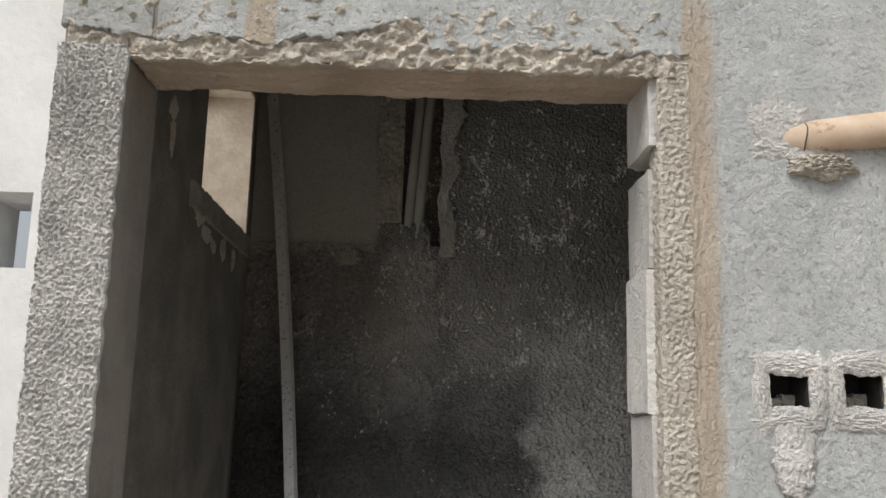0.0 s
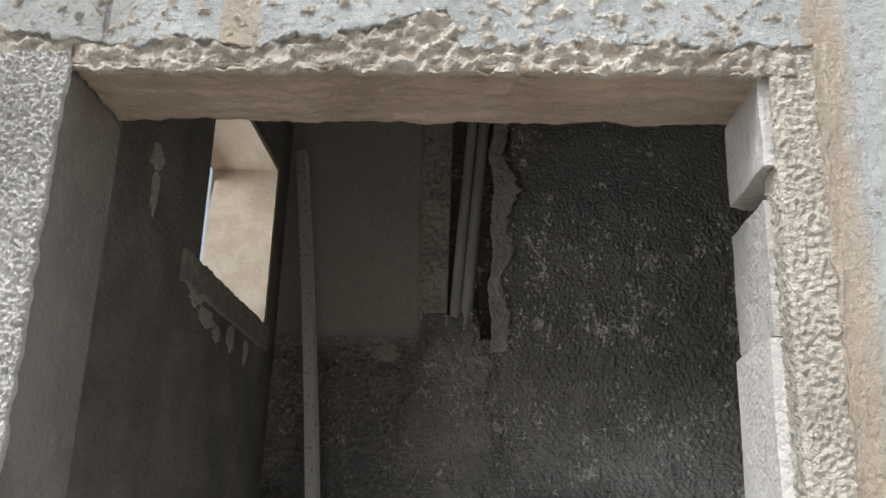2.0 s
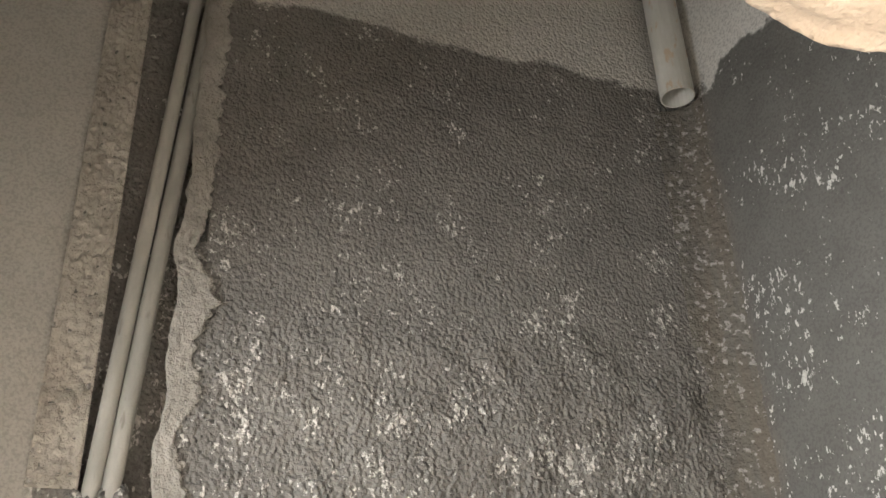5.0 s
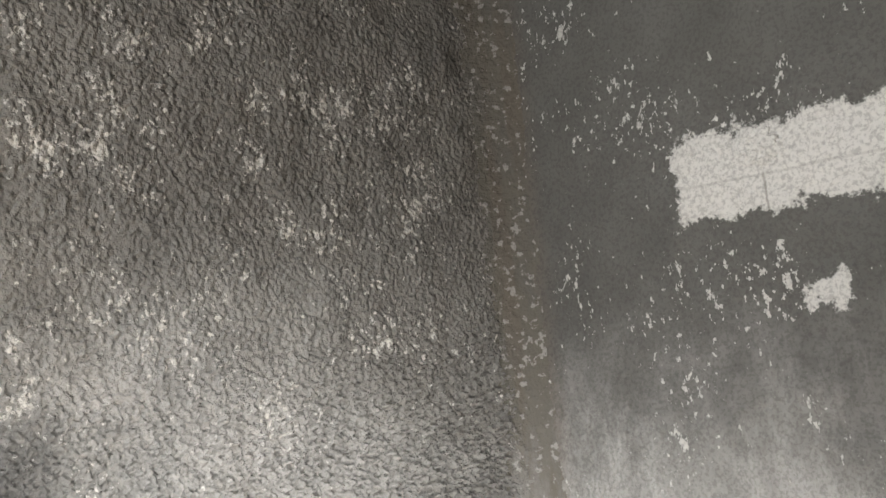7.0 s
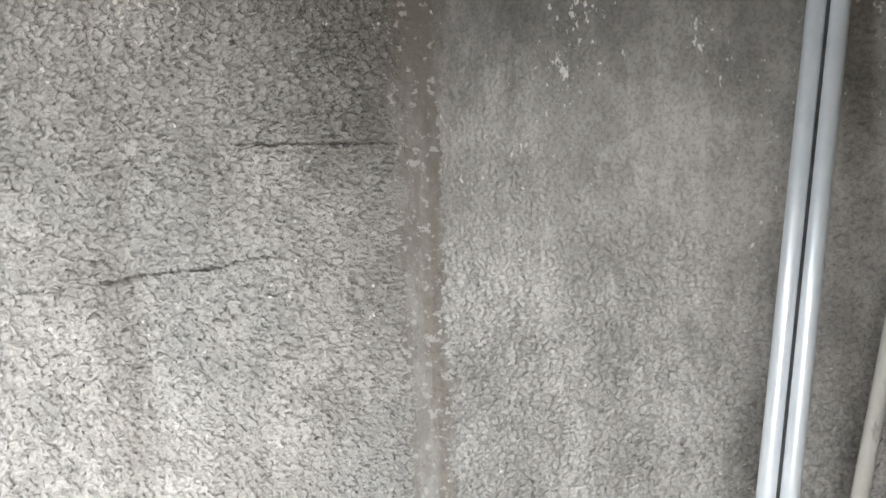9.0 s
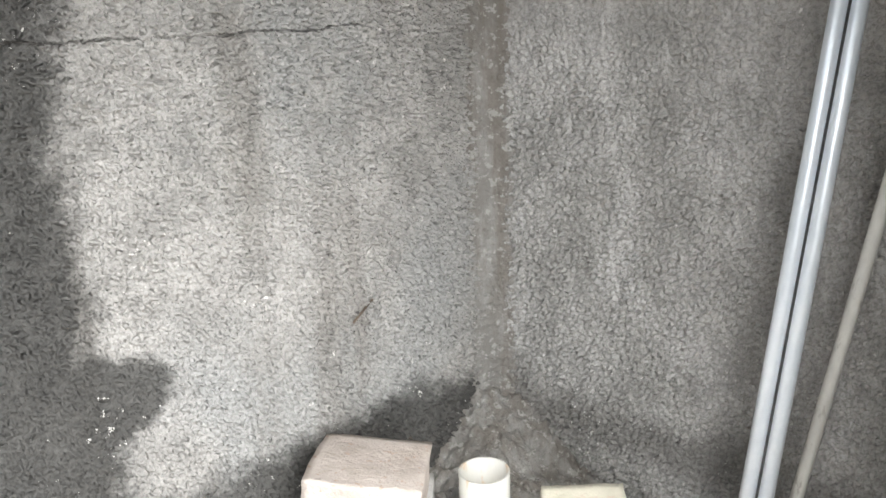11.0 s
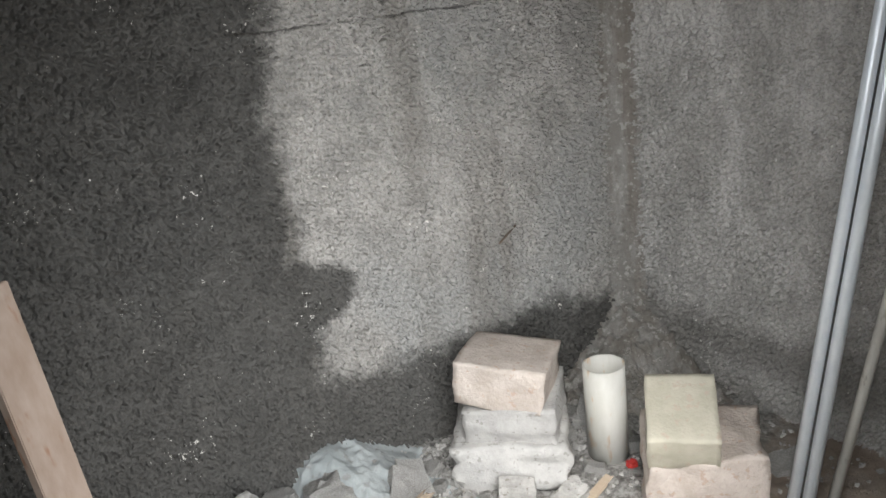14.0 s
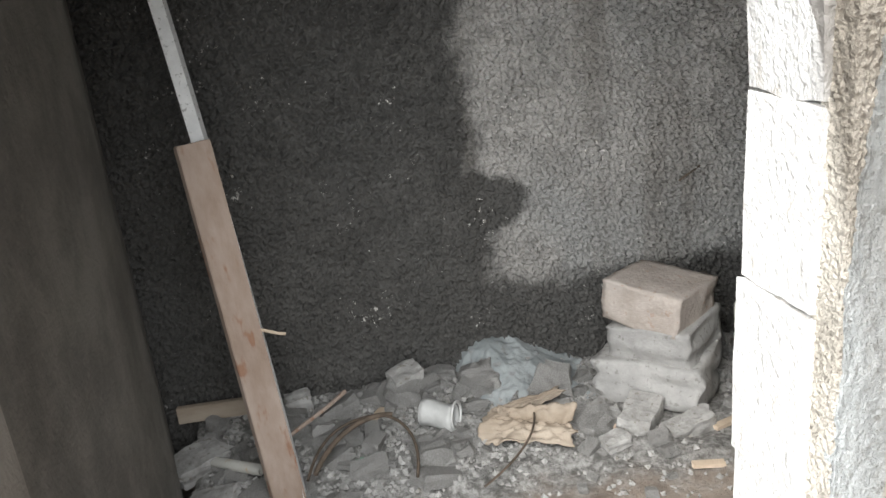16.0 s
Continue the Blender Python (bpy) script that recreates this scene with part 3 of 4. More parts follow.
structure(part("lintel_soffit", slab_bm(JAMB_L, JAMB_R + 0.03, 0.008, T - 0.024, 260, 60,
          lambda u, v, d: Vector((u, v + (0.006 * fbm(u * 14, 2, 5) if v > T - 0.03 else 0.0), HEAD + 0.004 - d)), 0.003,
          lambda u, v: 0.003 + 0.006 * fbm(u * 12, v * 45, 3, 4) + 0.0015 * fbm(u * 60, v * 60, 1, 3)), M_LINTEL, smooth=True),
          "rough board-marked underside of the lintel", "lintel")

# rough pebbled skin on the column face
structure(part("column_render", slab_bm(COL_L, JAMB_L, -0.1, HEAD + 0.012, 84, 1100,
          lambda u, v, d: Vector((u + (0.004 * fbm(v * 30, u * 3, 1)), 0.008 - d, v)), 0.004,
          lambda u, v: 0.006 + 0.0068 * fbm(u * 210, v * 210, 2.0, 4)), M_PEBBLE, smooth=True),
          "coarse grey pebbled cement render on the door column", "render")


def head_edge(x):
    """The broken lower edge of the facade plaster over the doorway."""
    e = HEAD + 0.03 + 0.012 * fbm(x * 14, 3, 0) + 0.006 * fbm(x * 60, 7, 0)
    if -0.1 < x < 0.09:
        e += 0.045 * max(0, min(1, (x + 0.1) / 0.15)) * (1 if x < 0.07 else (0.09 - x) / 0.02)
    if x < -0.42:
        e += 0.01
    return e


structure(part("facade_plaster_over_door", slab_bm(COL_L, 0.515, HEAD, TOP + 0.5, 260, 60,
          lambda u, v, d: Vector((u, 0.016 - d, v)), 0.014, lambda u, v: 0.004 * fbm(u * 9, v * 9, 5) + 0.002 * fbm(u * 50, v * 50, 1), head_edge), M_FACADE, smooth=True),
          "pale blue-white limewashed plaster with a broken lower edge", "plaster")
structure(part("mortar_over_lintel", slab_bm(JAMB_L - 0.1, 0.5, HEAD - 0.008, HEAD + 0.1, 420, 40,
          lambda u, v, d: Vector((u, 0.014 - d, v + 0.006 * fbm(u * 25, 2, 9))), 0.002, lambda u, v: 0.006 + 0.013 * fbm(u * 45, v * 60, 8, 4)), M_AGG, smooth=True),
          "crumbling cream mortar along the lintel", "mortar")


def strip_x(x, z):
    """The bare strip beside the blocks narrows towards the ground."""
    w = max(0.0, min(1.0, (z - 0.85) / 0.45))
    low = 0.447 - 0.062 * max(0.0, 1.12 - z)
    return low + 0.01 + (x - 0.452) * (0.15 + 0.85 * w)


def pier_edge(z):
    """The broken edge of the facade plaster beside the door blocks."""
    return strip_x(0.507, z) - 0.005 + 0.006 * fbm(z * 12, 1, 4) + 0.004 * fbm(z * 55, 2, 4)


def side_slab():
    bm = slab_bm(-0.3, TOP + 0.5, 0.0, 1.0, 700, 150,
                 lambda u, v, d: Vector((pier_edge(u) + (3.2 - pier_edge(u)) * v ** 2.2, 0.016 - d, u)), 0.013,
                 lambda u, v: 0.002 * fbm(u * 8, v * 14, 9) + 0.002 * fbm(u * 40, v * 60, 3) - (0.006 if v < 0.01 else 0))
    gone = [f for f in bm.faces if any(x0 < c.x < x1 and z0 < c.z < z1 for c in (f.calc_center_median(),) for x0, x1, z0, z1 in ((0.615, 0.685, 1.463, 1.537), (0.729, 0.799, 1.468, 1.54)))]
    bmesh.ops.delete(bm, geom=gone, context="FACES")
    return bm


facade_right = structure(part("facade_plaster_beside_door", side_slab(), M_FACADE, smooth=True),
                         "pale blue-grey limewashed plaster with trowel marks", "plaster")
structure(part("broken_pier_edge", slab_bm(0.452, 0.512, -0.1, HEAD + 0.03, 30, 900,
          lambda u, v, d: Vector((strip_x(u, v), 0.014 - d, v)), 0.003, lambda u, v: 0.004 + 0.0042 * fbm(u * 160, v * 160, 4, 4)), M_AGG, smooth=True),
          "crumbled mortar strip along the door jamb", "mortar")

# the white jamb blocks
jamb = structure(new("door_jamb"), "whitewashed block jamb of the open doorway", "jamb")
JOINTS = (-0.12, 0.1, 0.33, 0.56, 0.787, 1.005, 1.235, 1.46, 1.691, 1.855)
for i, (z0, z1) in enumerate(zip(JOINTS, JOINTS[1:])):
    bm = lump_bm(0.056, T - 0.042, z1 - z0 - 0.003, 12, 0.02, i + 3, 0.06)
    ob = part("block", bm, M_BLOCK, jamb)
    ob.location = (JAMB_R + 0.0275 + 0.003 * (-1) ** i - 0.062 * max(0.0, 1.12 - (z0 + z1) / 2), T / 2 + 0.024, (z0 + z1) / 2)
    ob.rotation_euler.y = 0.062 if z1 < 1.15 else 0.0
ob = part("block", lump_bm(0.06, T - 0.03, 0.115, 6, 0.03, 21, 0.08), M_BLOCK, jamb)
ob.location = (JAMB_R + 0.028, T / 2 + 0.004, 1.945)
part("pier_core", box_bm(JAMB_R + 0.02, 0.51, 0.02, T - 0.01, -0.3, 1.85), M_AGG, jamb)

structure(part("broken_reveal_edge", slab_bm(0.006, 0.058, -0.1, HEAD - 0.12, 20, 520,
          lambda u, v, d: Vector((JAMB_R + 0.016 - d - 0.062 * max(0.0, 1.12 - v), u, v)), 0.002, lambda u, v: 0.004 + 0.0042 * fbm(u * 160, v * 160, 9, 4)), M_AGG, smooth=True),
          "crumbled mortar round the outer edge of the jamb", "mortar")
structure(part("reveal_backing", box_bm(JAMB_R + 0.014, JAMB_R + 0.06, 0.012, 0.06, -0.1, HEAD - 0.12), M_AGG), "mortar backing of the door jamb", "mortar")

# window reveal boards in pale timber
win = structure(new("window_1"), "small unglazed window lined with pale timber", "window")
part("head_board", box_bm(WX, LEFT - 0.002, WY0, WY1, WZ1 - 0.012, WZ1 - 0.001), M_TIMBER, win)
part("side_board", box_bm(WX, LEFT - 0.002, WY1 - 0.014, WY1 - 0.001, WZ0, WZ1 - 0.012), M_TIMBER, win)
part("sill", box_bm(WX, LEFT + 0.002, WY0, WY1 - 0.014, WZ0 - 0.008, WZ0 + 0.004, 0.003), M_LEFT, win)
part("sill_apron", slab_bm(WY0 - 0.1, WY1 + 0.005, WZ0 - 0.062, WZ0 - 0.002, 150, 16,
     lambda u, v, d: Vector((LEFT - 0.004 + d, u, v + 0.006 * fbm(u * 18, 1, 3))), 0.006, lambda u, v: 0.006 + 0.003 * fbm(u * 40, v * 40, 2)), M_REVEAL, win, "rough grey cement apron under the window", smooth=True)
for cy, cz, cw, ch, cs in ((0.7, 1.9, 0.09, 0.05, 2), (0.78, 1.865, 0.12, 0.03, 5), (0.86, 1.85, 0.05, 0.03, 7), (0.97, 1.865, 0.05, 0.06, 11), (1.1, 1.855, 0.035, 0.06, 14), (0.42, 2.06, 0.05, 0.05, 17), (0.43, 2.0, 0.025, 0.08, 19)):
    ob = structure(part("cement_splash", blob_bm(cw, 0.012, ch, cs, 0.6), M_AGG, smooth=True), "pale splash of cement on the dark wall", "plaster")
    ob.matrix_world = pose(LEFT - 0.0005 - 0.016 * max(0.0, WZ0 - cz), cy, cz, 0, 0, 90)

# neighbouring wall left of the column, with a little opening
NY = 0.14
structure(part("wall_neighbour", boxes_bm([
    (-4.0, -0.665, NY, NY + 0.155, -0.3, 5.0), (-0.575, -0.502, NY, NY + 0.155, -0.3, 5.0),
    (-0.665, -0.575, NY, NY + 0.155, -0.3, 1.675), (-0.665, -0.575, NY, NY + 0.155, 1.805, 5.0)]), M_NEIGH),
    "pale rendered neighbouring wall with a small vent opening", "wall")

# ground outside, one sheet to the horizon
bm = bmesh.new()
bmesh.ops.create_grid(bm, x_segments=2, y_segments=2, size=400)
ob = part("ground", bm, M_EARTH)
ob.location = (0, 0, FLOOR - 0.03)
structure(ob, "bare brown earth around the building", "ground")


# ---- floor of the room: trodden earth rising to rubble at the back ----
def floor_z(x, y):
    heap = max(0.0, min(1.0, (y - 0.85) / 0.75)) * max(0.0, min(1.0, (1.1 - x) / 0.7))
    return FLOOR + 0.1 * heap ** 1.3 + 0.018 * fbm(x * 6, y * 6, 0) + 0.008 * fbm(x * 25, y * 25, 3)


bm = bmesh.new()
NX, NYY = 120, 110
grid = [[bm.verts.new((-0.45 + 2.03 * i / NX, -0.1 + 1.8 * j / NYY, floor_z(-0.45 + 2.03 * i / NX, -0.1 + 1.8 * j / NYY))) for i in range(NX + 1)] for j in range(NYY + 1)]
for j in range(NYY):
    for i in range(NX):
        bm.faces.new((grid[j][i], grid[j][i + 1], grid[j + 1][i + 1], grid[j + 1][i]))
structure(part("floor", bm, M_FLOOR, smooth=True), "brown earth floor strewn with building rubble", "floor")


# ---- things ----
def block(name, size, at, turn, mat, label, seed, rough=0.03, corner=0.12, tilt=(0, 0), category="block"):
    ob = part(name, lump_bm(*size, 14, rough * 1.25, seed, corner * 1.35), mat, smooth=True)
    ob.matrix_world = pose(*at, tilt[0], tilt[1], turn)
    return tagged(ob, label, category, "stacked blocks")


block("concrete_block", (0.3, 0.25, 0.13), (0.85, 1.44, -0.005), -40, M_GREYBLOCK, "broken pale grey block lying at the bottom of a stack", 1, 0.06, 0.28)
block("concrete_block", (0.245, 0.225, 0.11), (0.87, 1.44, 0.1), -48, M_GREYBLOCK, "grey pitted block lying in the middle of a stack", 2, 0.04, 0.16, (2, -2))
block("concrete_block", (0.235, 0.215, 0.115), (0.868, 1.45, 0.203), -54, M_PINK, "pinkish mortar-stained block on top of a stack", 3, 0.03, 0.12, (-3, 5))
block("concrete_block", (0.29, 0.25, 0.19), (1.12, 1.03, -0.01), -45, M_PINK, "broken pale pink block lying on the floor", 4, 0.06, 0.22)
block("yellow_brick", (0.165, 0.2, 0.105), (1.05, 1.03, 0.15), -47, M_YELLOW, "yellowish sandy brick leaning on a broken block", 5, 0.02, 0.08, (22, 0))

pipe_stub = tagged(part("pvc_pipe", tube_bm((1.085, 1.32, FLOOR - 0.01), (1.085, 1.32, 0.185), 0.056, 0.004, 28), M_PVC, smooth=False),
                   "short upright white plastic drain pipe rising from the floor", "pipe")
for p in pipe_stub.data.polygons:
    p.use_smooth = abs(p.normal.z) < 0.5

# twin aluminium rail leaning on the side wall
rail = tagged(new("aluminium_rail"), "twin pale blue-grey aluminium rail leaning against the side wall", "rail")
A0, A1 = Vector((1.134, 0.798, FLOOR)), Vector((1.53, 0.737, 1.93))
off = Vector((0.012, -0.029, 0))
part("tube", tube_bm(A0, A1, 0.0146, 0, 16), M_STEEL, rail, smooth=True)
part("tube", tube_bm(A0 + off, A1 + off, 0.0146, 0, 16), M_STEEL, rail, smooth=True)
# added dark strip for the shade between the two tubes
part("gap_strip", tube_bm(A0 + off / 2, A1 + off / 2, 0.007, 0, 6), M_DARK, rail)
tagged(part("conduit", tube_bm((1.273, 0.778, FLOOR), (1.535, 0.5505, 1.72), 0.0125, 0, 12), M_CONDUIT, smooth=True),
       "thin dusty grey conduit leaning against the side wall", "pipe")
tagged(part("conduit", tube_bm((0.983, 0.482, FLOOR), (1.5, 0.155, 1.8), 0.02, 0, 12), M_CONDUIT, smooth=True),
       "grey pipe leaning in the corner by the doorway", "pipe")

# two pipes in the chase
for px, pb, r, lean in ((0.032, 1.985, 0.0165, 0.061), (0.064, 1.965, 0.018, 0.067)):
    tagged(part("chase_pipe", tube_bm((px, BACK + 0.002, pb), (px + lean * (TOP - pb), BACK + 0.03, TOP), r, 0.003, 18, 0.002, 12), M_OLDPVC, smooth=True),
           "old plaster-splashed pipe running down an open wall chase", "pipe", "chase pipes")
structure(part("chase_mesh_strip", slab_bm(-0.077, 0.014, CHB + 0.08, TOP, 24, 300, lambda u, v, d: Vector((u, BACK + 0.004 - d, v)), 0.004,
          lambda u, v: 0.006 + 0.011 * fbm(u * 75, v * 75, 6, 3)), M_AGG, smooth=True), "knobbly cement strip beside the chase", "render")

structure(part("chase_lip", slab_bm(1.98, TOP, 0.0, 1.0, 300, 8,
          lambda u, v, d: Vector((CH1 - 0.056 + 0.012 * fbm(u * 9, 5, 2) + v * (0.056 + 0.03 * fbm(u * 7, 2, 2) + 0.014 * fbm(u * 45, 1, 2)), BACK - 0.008 - d, u)), 0.004,
          lambda u, v: 0.004 + 0.006 * fbm(u * 45, v * 5, 3)), M_LIP, smooth=True), "pale ragged plaster lip beside the chase", "plaster")
structure(part("mortar_patch", blob_bm(0.08, 0.024, 0.065, 77), M_AGG), "pale dab of mortar on the back wall", "plaster").location = (-0.165, BACK - 0.006, 1.97)
for tx, tz, tw, th, sd in ((0.04, 1.93, 0.17, 0.24, 5), (-0.03, 1.75, 0.16, 0.3, 8), (0.09, 1.7, 0.12, 0.22, 12), (0.02, 1.5, 0.22, 0.25, 15)):
    ob = structure(part("cement_smear", blob_bm(tw * 1.25, 0.04, th * 1.25, sd), M_BACK, smooth=True), "smear of grey cement below the pipe chase", "plaster")
    ob.location = (tx, BACK - 0.004, tz)

structure(part("mortar_dab", blob_bm(0.1, 0.03, 0.085, 44, 0.25), M_SIDE, smooth=True), "round dab of grey mortar on the bare patch", "plaster").matrix_world = pose(SIDE - 0.006, 1.005, 1.985, 0, 0, 90)


def corner_heap():
    """Dropped mortar banked up in the inner corner, thinning out over the floor."""
    bm = bmesh.new()
    n = 120
    rows = [[(SIDE - 0.004 - 0.5 * i / n, BACK - 0.004 - 0.5 * j / n) for i in range(n + 1)] for j in range(n + 1)]
    grid = []
    for row in rows:
        line = []
        for x, y in row:
            d = math.hypot(SIDE - x, BACK - y) / (0.46 + 0.08 * fbm(x * 6, y * 6, 4))
            z = FLOOR - 0.02 + 0.27 * max(0.0, 1 - d) ** 1.25 + 0.02 * fbm(x * 14, y * 14, 2) + 0.012 * fbm(x * 45, y * 45, 9)
            line.append(bm.verts.new((x, y, z)))
        grid.append(line)
    for j in range(n):
        for i in range(n):
            bm.faces.new((grid[j][i], grid[j][i + 1], grid[j + 1][i + 1], grid[j + 1][i]))
    return bm


structure(part("corner_mortar", corner_heap(), M_COVE, smooth=True), "heap of dropped mortar in the inner corner", "mortar")

# stub of a pipe in the top corner
tagged(part("corner_pipe", tube_bm((1.49, 1.6, 3.3), (1.49, 1.6, TOP), 0.05, 0.004, 24), M_PVC), "white plastic pipe hanging from the ceiling corner", "pipe")

# plank and aluminium bar leaning in the left back corner
bar_bm = tube_bm((-0.185, 1.215, FLOOR), (-0.46, 1.64, 2.6), 0.022, 0, 4, 0, 24)
for v in bar_bm.verts:
    # the long bar sags under its own weight
    f = (v.co.z - FLOOR) / (2.6 - FLOOR)
    v.co.x += 0.14 * f * (1 - f)
bar = tagged(part("screed_bar", bar_bm, M_ALU), "worn aluminium screed bar leaning against the back wall", "bar")
plank = tagged(part("plank", box_bm(-0.04, 0.04, -0.012, 0.012, 0, 0.96, 0.002), M_WOOD), "mortar-stained wooden plank leaning against an aluminium bar", "plank")
plank.matrix_world = Matrix.Translation((-0.208, 1.196, FLOOR)) @ Vector((-0.12, 0.24, 2.09)).to_track_quat("Z", "Y").to_matrix().to_4x4() @ pose(0, 0, 0, 0, 0, 0)

# cream pipe from the facade
tagged(part("facade_pipe", tube_bm((0.6, 0.04, 1.895), (1.3, -0.13, 1.965), 0.028, 0.003, 24), M_CREAMPIPE, smooth=True),
       "cream plastic pipe sticking out of the plastered facade", "pipe")

chip = structure(part("plaster_chip", blob_bm(0.1, 0.04, 0.045, 31), M_AGG), "broken lip of plaster under the facade pipe", "plaster")
chip.location = (0.715, 0.0, 1.855)
structure(part("pipe_collar", blob_bm(0.13, 0.012, 0.11, 33, 0.6), M_PEBBLE), "rough mortar round the facade pipe", "plaster").location = (0.66, 0.004, 1.91)
for bx, bz in ((0.65, 1.5), (0.764, 1.504)):
    box = tagged(new("switch_box"), "empty recessed switch box in rough mortar on the facade", "switch box", "switch boxes")
    box.location = (bx, 0, bz)
    # tray coloured near black for the shade inside the box
    part("tray", boxes_bm([(-0.032, 0.032, 0.078, 0.082, -0.033, 0.033), (-0.032, -0.029, 0.012, 0.08, -0.033, 0.033), (0.029, 0.032, 0.012, 0.08, -0.033, 0.033),
                           (-0.029, 0.029, 0.012, 0.08, -0.033, -0.03), (-0.029, 0.029, 0.012, 0.08, 0.03, 0.033)]), M_DARK, box)
    for k4, (w, h, ox, oz) in enumerate(((0.1, 0.024, 0, 0.043), (0.1, 0.024, 0, -0.043), (0.022, 0.075, -0.043, 0), (0.022, 0.075, 0.043, 0))):
        ob = part("mortar_rim", blob_bm(w * 1.2, 0.013, h * 1.7, 60 + k4 + int(bx * 100), 0.2), M_PEBBLE, box)
        ob.location = (ox, 0.003, oz)
    for k4 in range(3):
        ob = part("loose_mortar", lump_bm(0.022, 0.02, 0.018, 3, 0.15, 80 + k4, 0.4), M_AGG, box)
        ob.location = (-0.02 + 0.018 * k4, 0.06, -0.024 + 0.006 * k4)
smear = structure(part("mortar_smear", blob_bm(0.075, 0.014, 0.11, 91), M_PEBBLE, smooth=True), "mortar smear below a switch box", "plaster")
smear.location = (0.652, 0.0, 1.4)

tie = [(0.69 + 0.003 * math.sin(a * 3), 0.018 + 0.0295 * math.cos(a), 1.904 + 0.0295 * math.sin(a)) for a in [i * 0.45 for i in range(16)]]
TIE = tie + [(0.7, 0.0, 1.86), (0.715, -0.005, 1.855)]

tagged(part("twig", tube_bm((-0.21, 1.263, 0.415), (-0.143, 1.262, 0.393), 0.004, 0, 7, 0.002, 5), M_TIMBER), "pale splintered twig sticking out behind the plank", "twig")

# nail in the back wall, twig on the plank
tagged(part("nail", tube_bm((1.04, BACK - 0.026, 0.462), (1.115, BACK - 0.012, 0.492), 0.003, 0, 8), M_WIRE), "bent black nail stuck in the back wall", "nail")

# things in the rubble
def crumple(name, w, d, h, at, turn, tilt, mat, label, category, seed):
    bm = bmesh.new()
    bmesh.ops.create_grid(bm, x_segments=40, y_segments=30, size=0.5)
    for v in bm.verts:
        c = v.co.copy()
        edge = 1 + 0.25 * fbm(math.atan2(c.y, c.x) * 1.5, seed, 1)
        v.co = Vector((c.x * w * edge, c.y * d * edge, h * (0.5 * fbm(c.x * 3, c.y * 3, seed) + 0.25 * abs(fbm(c.x * 8, c.y * 8, seed + 1)))))
    bmesh.ops.solidify(bm, geom=bm.faces[:], thickness=0.003)
    ob = part(name, bm, mat, smooth=True)
    ob.matrix_world = pose(*at, tilt, 0, turn)
    return tagged(ob, label, category)


def cement_heap():
    """Spilt cement powder: a soft mound banked against the back wall, ragged at its rim."""
    bm = bmesh.new()
    n, m = 90, 56
    rows = []
    for j in range(m + 1):
        row = []
        for i in range(n + 1):
            a, b = i / n, j / m
            x, y = 0.29 + 0.42 * a, 1.4 + 0.3 * b
            ridge = math.exp(-((a - 0.38) / 0.36) ** 2)
            rim = min(a, 1 - a, b * 0.9) * 5 + 0.5 * fbm(x * 14, y * 14, 3)
            lift = max(0.0, min(1.0, rim)) ** 0.7
            z = floor_z(x, y) - 0.012 + lift * (0.012 + 0.088 * b ** 0.9 * ridge + 0.007 * fbm(x * 12, y * 12, 8, 3) + 0.002 * fbm(x * 70, y * 70, 5, 3))
            row.append(bm.verts.new((x, y, z)))
        rows.append(row)
    for j in range(m):
        for i in range(n):
            bm.faces.new((rows[j][i], rows[j][i + 1], rows[j + 1][i + 1], rows[j + 1][i]))
    return bm


tagged(part("spilt_cement", cement_heap(), M_SACK, smooth=True), "pale blue-grey heap of spilt cement against the back wall", "cement heap")
crumple("tan_sheet", 0.24, 0.12, 0.05, (0.415, 1.28, 0.0), -20, 22, M_CARD, "crumpled tan plastic sheet lying in the rubble", "sheet", 6)
crumple("paper_scrap", 0.2, 0.03, 0.02, (0.44, 1.36, 0.022), 14, 20, M_CARD, "torn strip of pale brown paper in the rubble", "paper", 9)
bottle = tagged(new("plastic_cup"), "crushed cloudy plastic cup lying on its side", "cup")
part("cup_wall", tube_bm((0.165, 1.43, 0.015), (0.245, 1.385, 0.015), 0.036, 0.003, 24, 0.006, 8), M_BOTTLE, bottle, smooth=True)
part("rim", tube_bm((0.245, 1.385, 0.015), (0.25, 1.382, 0.015), 0.04, 0.006, 24), M_BOTTLE, bottle, smooth=True)
part("cup_base", tube_bm((0.16, 1.433, 0.015), (0.166, 1.43, 0.015), 0.03, 0, 20), M_BOTTLE, bottle)
ob = tagged(part("board", box_bm(-0.095, 0.095, -0.01, 0.01, -0.024, 0.024, 0.002), M_CARD), "short brown board standing against the back wall", "board")
ob.matrix_world = pose(-0.4, 1.63, 0.058, 0, 2, -4)
tagged(part("pipe_offcut", tube_bm((-0.455, 1.47, 0.012), (-0.275, 1.35, 0.0), 0.0145, 0.002, 14), M_PVC, smooth=True), "short white plastic pipe offcut in the rubble", "pipe")
ob = tagged(part("green_scrap", lump_bm(0.026, 0.016, 0.026, 3, 0.2, 7, 0.3), M_GREEN), "small green plastic scrap in the rubble", "scrap")
ob.location = (-0.024, 1.3, floor_z(-0.024, 1.3) + 0.018)
ob = tagged(part("red_scrap", lump_bm(0.024, 0.02, 0.016, 3, 0.2, 9, 0.3), M_RED), "small red plastic scrap beside the pipe", "scrap")
ob.location = (1.07, 1.22, FLOOR + 0.02)
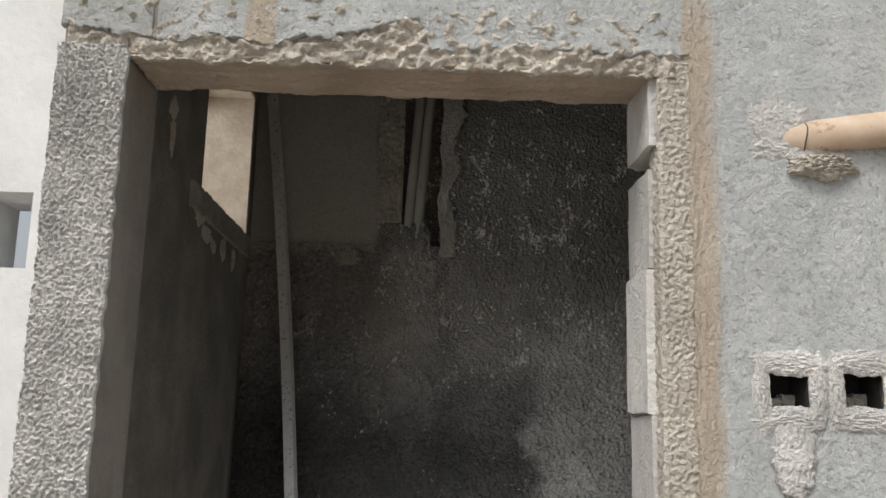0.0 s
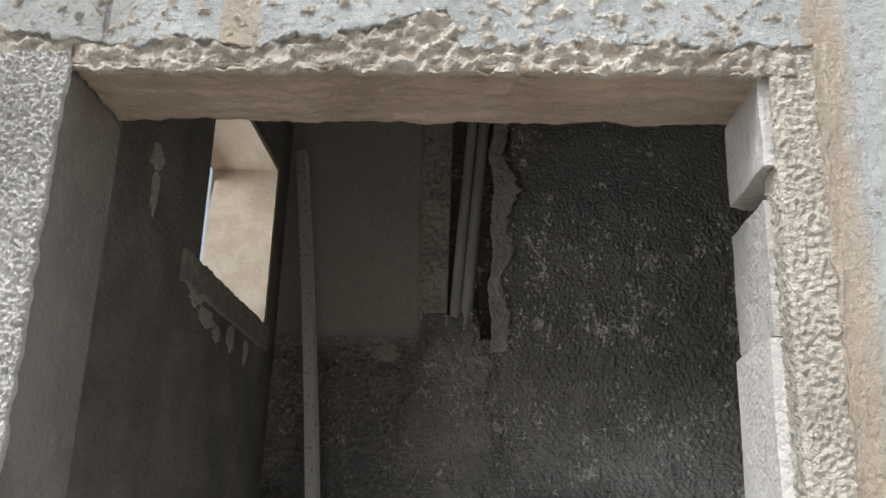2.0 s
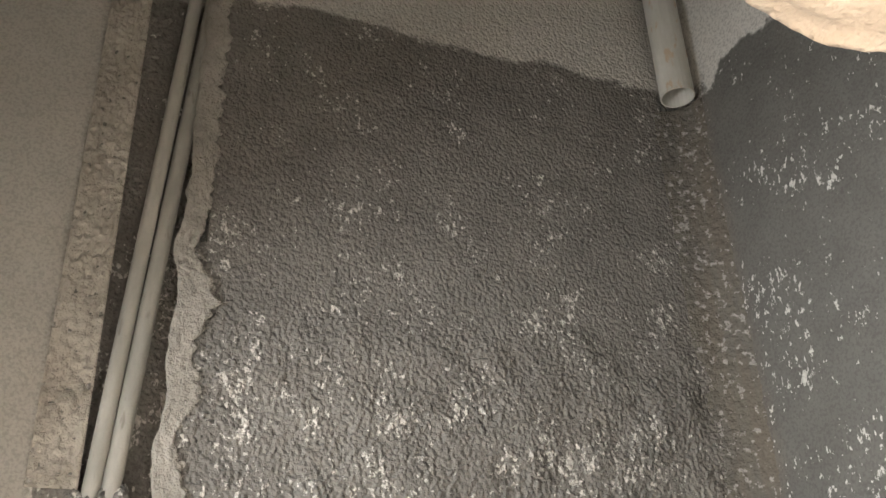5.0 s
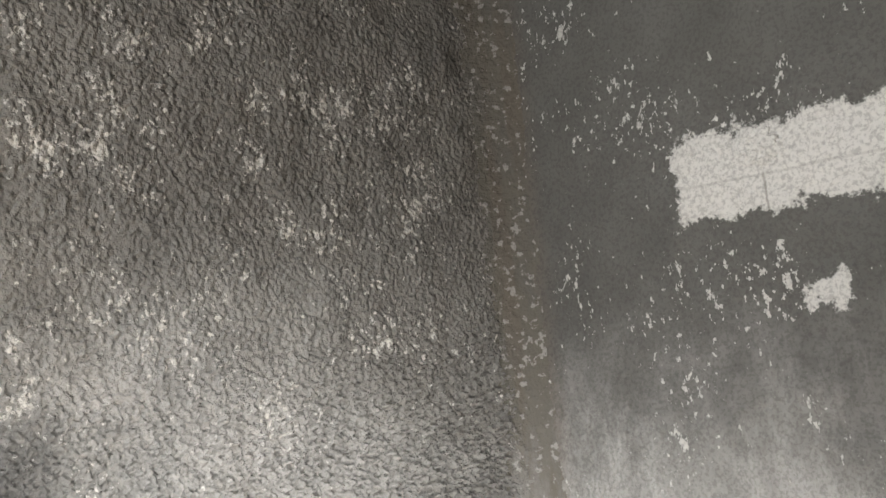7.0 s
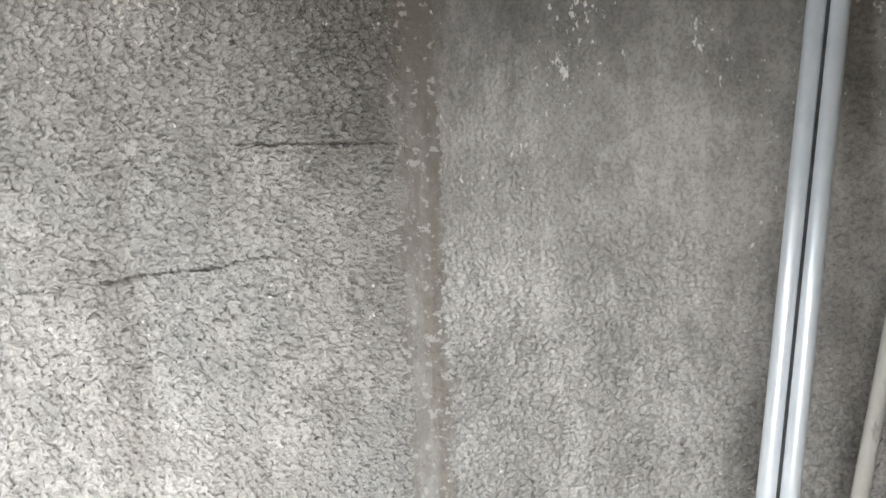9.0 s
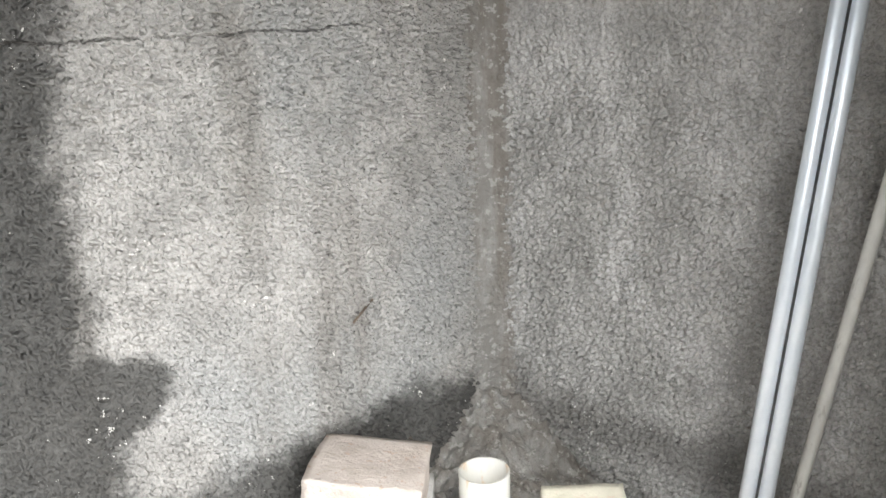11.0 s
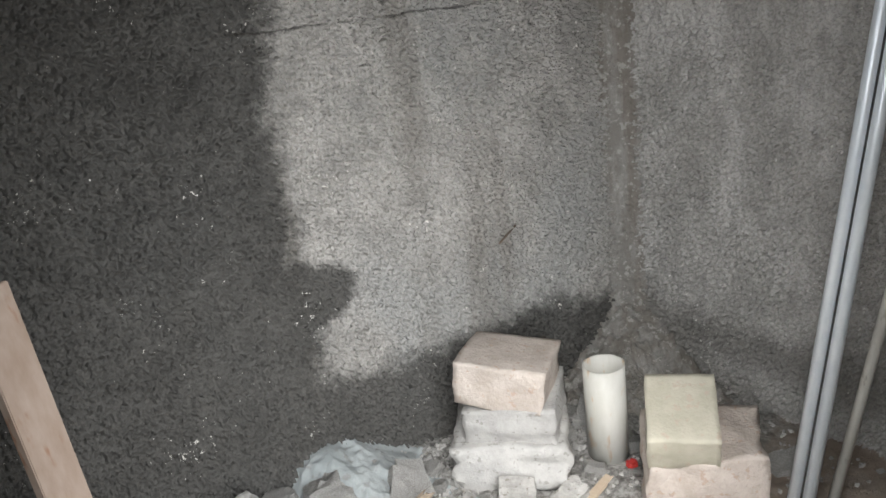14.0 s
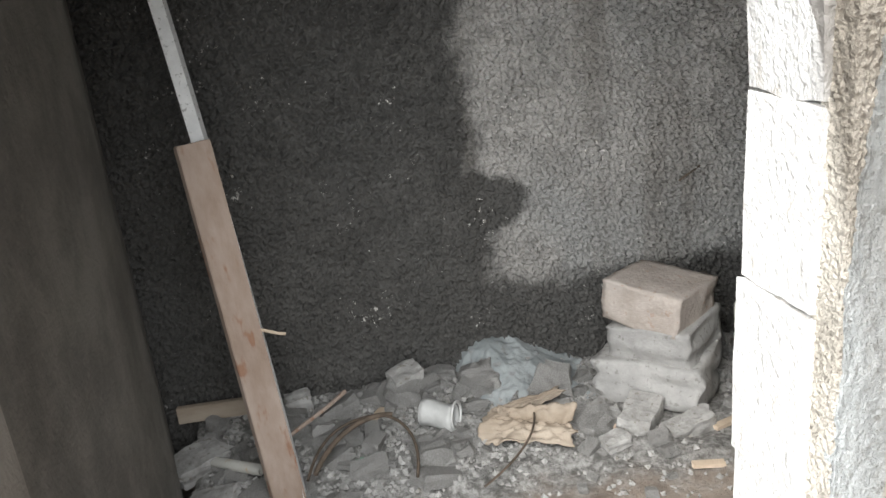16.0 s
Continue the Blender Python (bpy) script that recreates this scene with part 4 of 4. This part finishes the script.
for sx, sy, sw, sd, sh, turn, seed in ((0.6, 1.31, 0.12, 0.09, 0.04, 20, 31), (0.53, 1.38, 0.07, 0.05, 0.035, -30, 32), (0.72, 1.27, 0.13, 0.09, 0.05, 50, 33), (0.62, 1.2, 0.07, 0.05, 0.03, 10, 34),
                                       (0.15, 1.6, 0.09, 0.07, 0.08, 15, 35), (-0.44, 1.46, 0.14, 0.1, 0.05, 25, 36), (-0.4, 1.3, 0.12, 0.06, 0.04, -15, 37), (-0.16, 1.62, 0.07, 0.05, 0.05, 5, 38), (0.83, 1.22, 0.14, 0.06, 0.05, 12, 39)):
    ob = tagged(part("mortar_slab", lump_bm(sw, sd, sh, 8, 0.1, seed, 0.4), M_RUBBLE, smooth=False), "flat pale slab of broken mortar in the rubble", "rubble", "mortar slabs")
    ob.matrix_world = pose(sx, sy, floor_z(sx, sy) + sh * 0.35, 8, -6, turn)
tagged(part("stick", tube_bm((-0.25, 1.36, 0.03), (-0.03, 1.56, 0.07), 0.006, 0, 7, 0.004, 6), M_WOOD), "thin crooked stick in the rubble", "stick")


def wire(pts, r, label):
    cu = bpy.data.curves.new("wire", "CURVE")
    cu.dimensions, cu.bevel_depth, cu.bevel_resolution = "3D", r, 2
    cu.materials.append(M_WIRE)
    sp = cu.splines.new("NURBS")
    sp.points.add(len(pts) - 1)
    for p, q in zip(sp.points, pts):
        p.co = (*q, 1)
    sp.use_endpoint_u = True
    return tagged(new("wire", cu), label, "wire")


wire([(-0.16, 1.22, 0.02), (-0.12, 1.36, 0.05), (0.0, 1.42, 0.06), (0.1, 1.38, 0.06), (0.13, 1.25, 0.03), (0.1, 1.16, 0.0)], 0.004, "loop of dark rusty wire in the rubble")
wire([(-0.14, 1.24, 0.02), (-0.08, 1.36, 0.06), (0.02, 1.4, 0.07), (0.08, 1.4, 0.05)], 0.007, "frayed dark cord lying in the rubble")
wire([(0.25, 1.1, -0.03), (0.38, 1.16, 0.0), (0.42, 1.22, 0.02), (0.44, 1.3, 0.02)], 0.003, "bent rusty wire on the floor")
wire([(1.06, 1.5, 0.02), (1.06, 1.5, 0.2), (1.04, 1.49, 0.24), (1.0, 1.46, 0.25)], 0.0015, "thin bent wire beside the drain pipe")
wire(TIE, 0.0012, "thin binding wire twisted round the facade pipe")
for wx, wy, wl, wr in ((0.95, 1.22, 0.12, 20), (0.8, 1.05, 0.08, -10), (0.62, 1.28, 0.1, -15), (0.05, 1.5, 0.07, 60)):
    ob = tagged(part("wood_scrap", lump_bm(wl, 0.022, 0.01, 3, 0.05, int(wl * 500), 0.15), M_TIMBER), "splintered pale wood scrap on the floor", "wood scrap", "wood scraps")
    ob.matrix_world = pose(wx, wy, floor_z(wx, wy) + 0.012, 3, 4, wr)

# rubble
rng = random.Random(4)
def rubble_spot():
    while True:
        x, y = rng.uniform(-0.42, 1.5), rng.uniform(0.75, 1.66)
        if (Vector((x, y)) - Vector((0.87, 1.44))).length < 0.16 or (Vector((x, y)) - Vector((1.085, 1.32))).length < 0.06:
            continue
        if rng.random() < (1.0 if y > 1.12 + 0.25 * max(0, x) else 0.12):
            return x, y


chunk_meshes = []
for i in range(14):
    ob = part("rubble_chunk", lump_bm(1.3 if i % 3 else 1.7, 1.0, 0.5 + 0.04 * i, 2, 0.16, i + 40, 0.45), M_RUBBLE)
    chunk_meshes.append(ob.data)
    bpy.data.objects.remove(ob)
for i in range(290):
    s = min(0.075, 0.014 + 0.016 * rng.expovariate(1.0))
    x, y = rubble_spot()
    ob = new("rubble_chunk", chunk_meshes[i % 14])
    ob.matrix_world = pose(x, y, floor_z(x, y) + s * 0.2, rng.uniform(-25, 25), rng.uniform(-25, 25), rng.uniform(0, 360)) @ Matrix.Diagonal((s, s, s, 1))
    tagged(ob, "pale grey chunk of broken mortar on the floor", "rubble", "floor rubble")

verts, faces = [], []
for i in range(4500):
    s = rng.uniform(0.003, 0.011)
    x, y = rubble_spot()
    m = pose(x, y, floor_z(x, y) + s * 0.3, rng.uniform(0, 360), rng.uniform(0, 360), rng.uniform(0, 360))
    n0 = len(verts)
    for c in ((1, 0, 0), (-1, 0, 0), (0, 1, 0), (0, -1, 0), (0, 0, 1), (0, 0, -1)):
        verts.append((m @ (Vector(c) * s * rng.uniform(0.6, 1.3)))[:])
    for a in (0, 1):
        for b in (2, 3):
            for c in (4, 5):
                faces.append((n0 + a, n0 + b, n0 + c))
me = bpy.data.meshes.new("grit")
me.from_pydata(verts, [], faces)
me.materials.append(M_RUBBLE)
tagged(new("grit", me), "grey mortar grit scattered over the earth floor", "grit", kind="stuff")
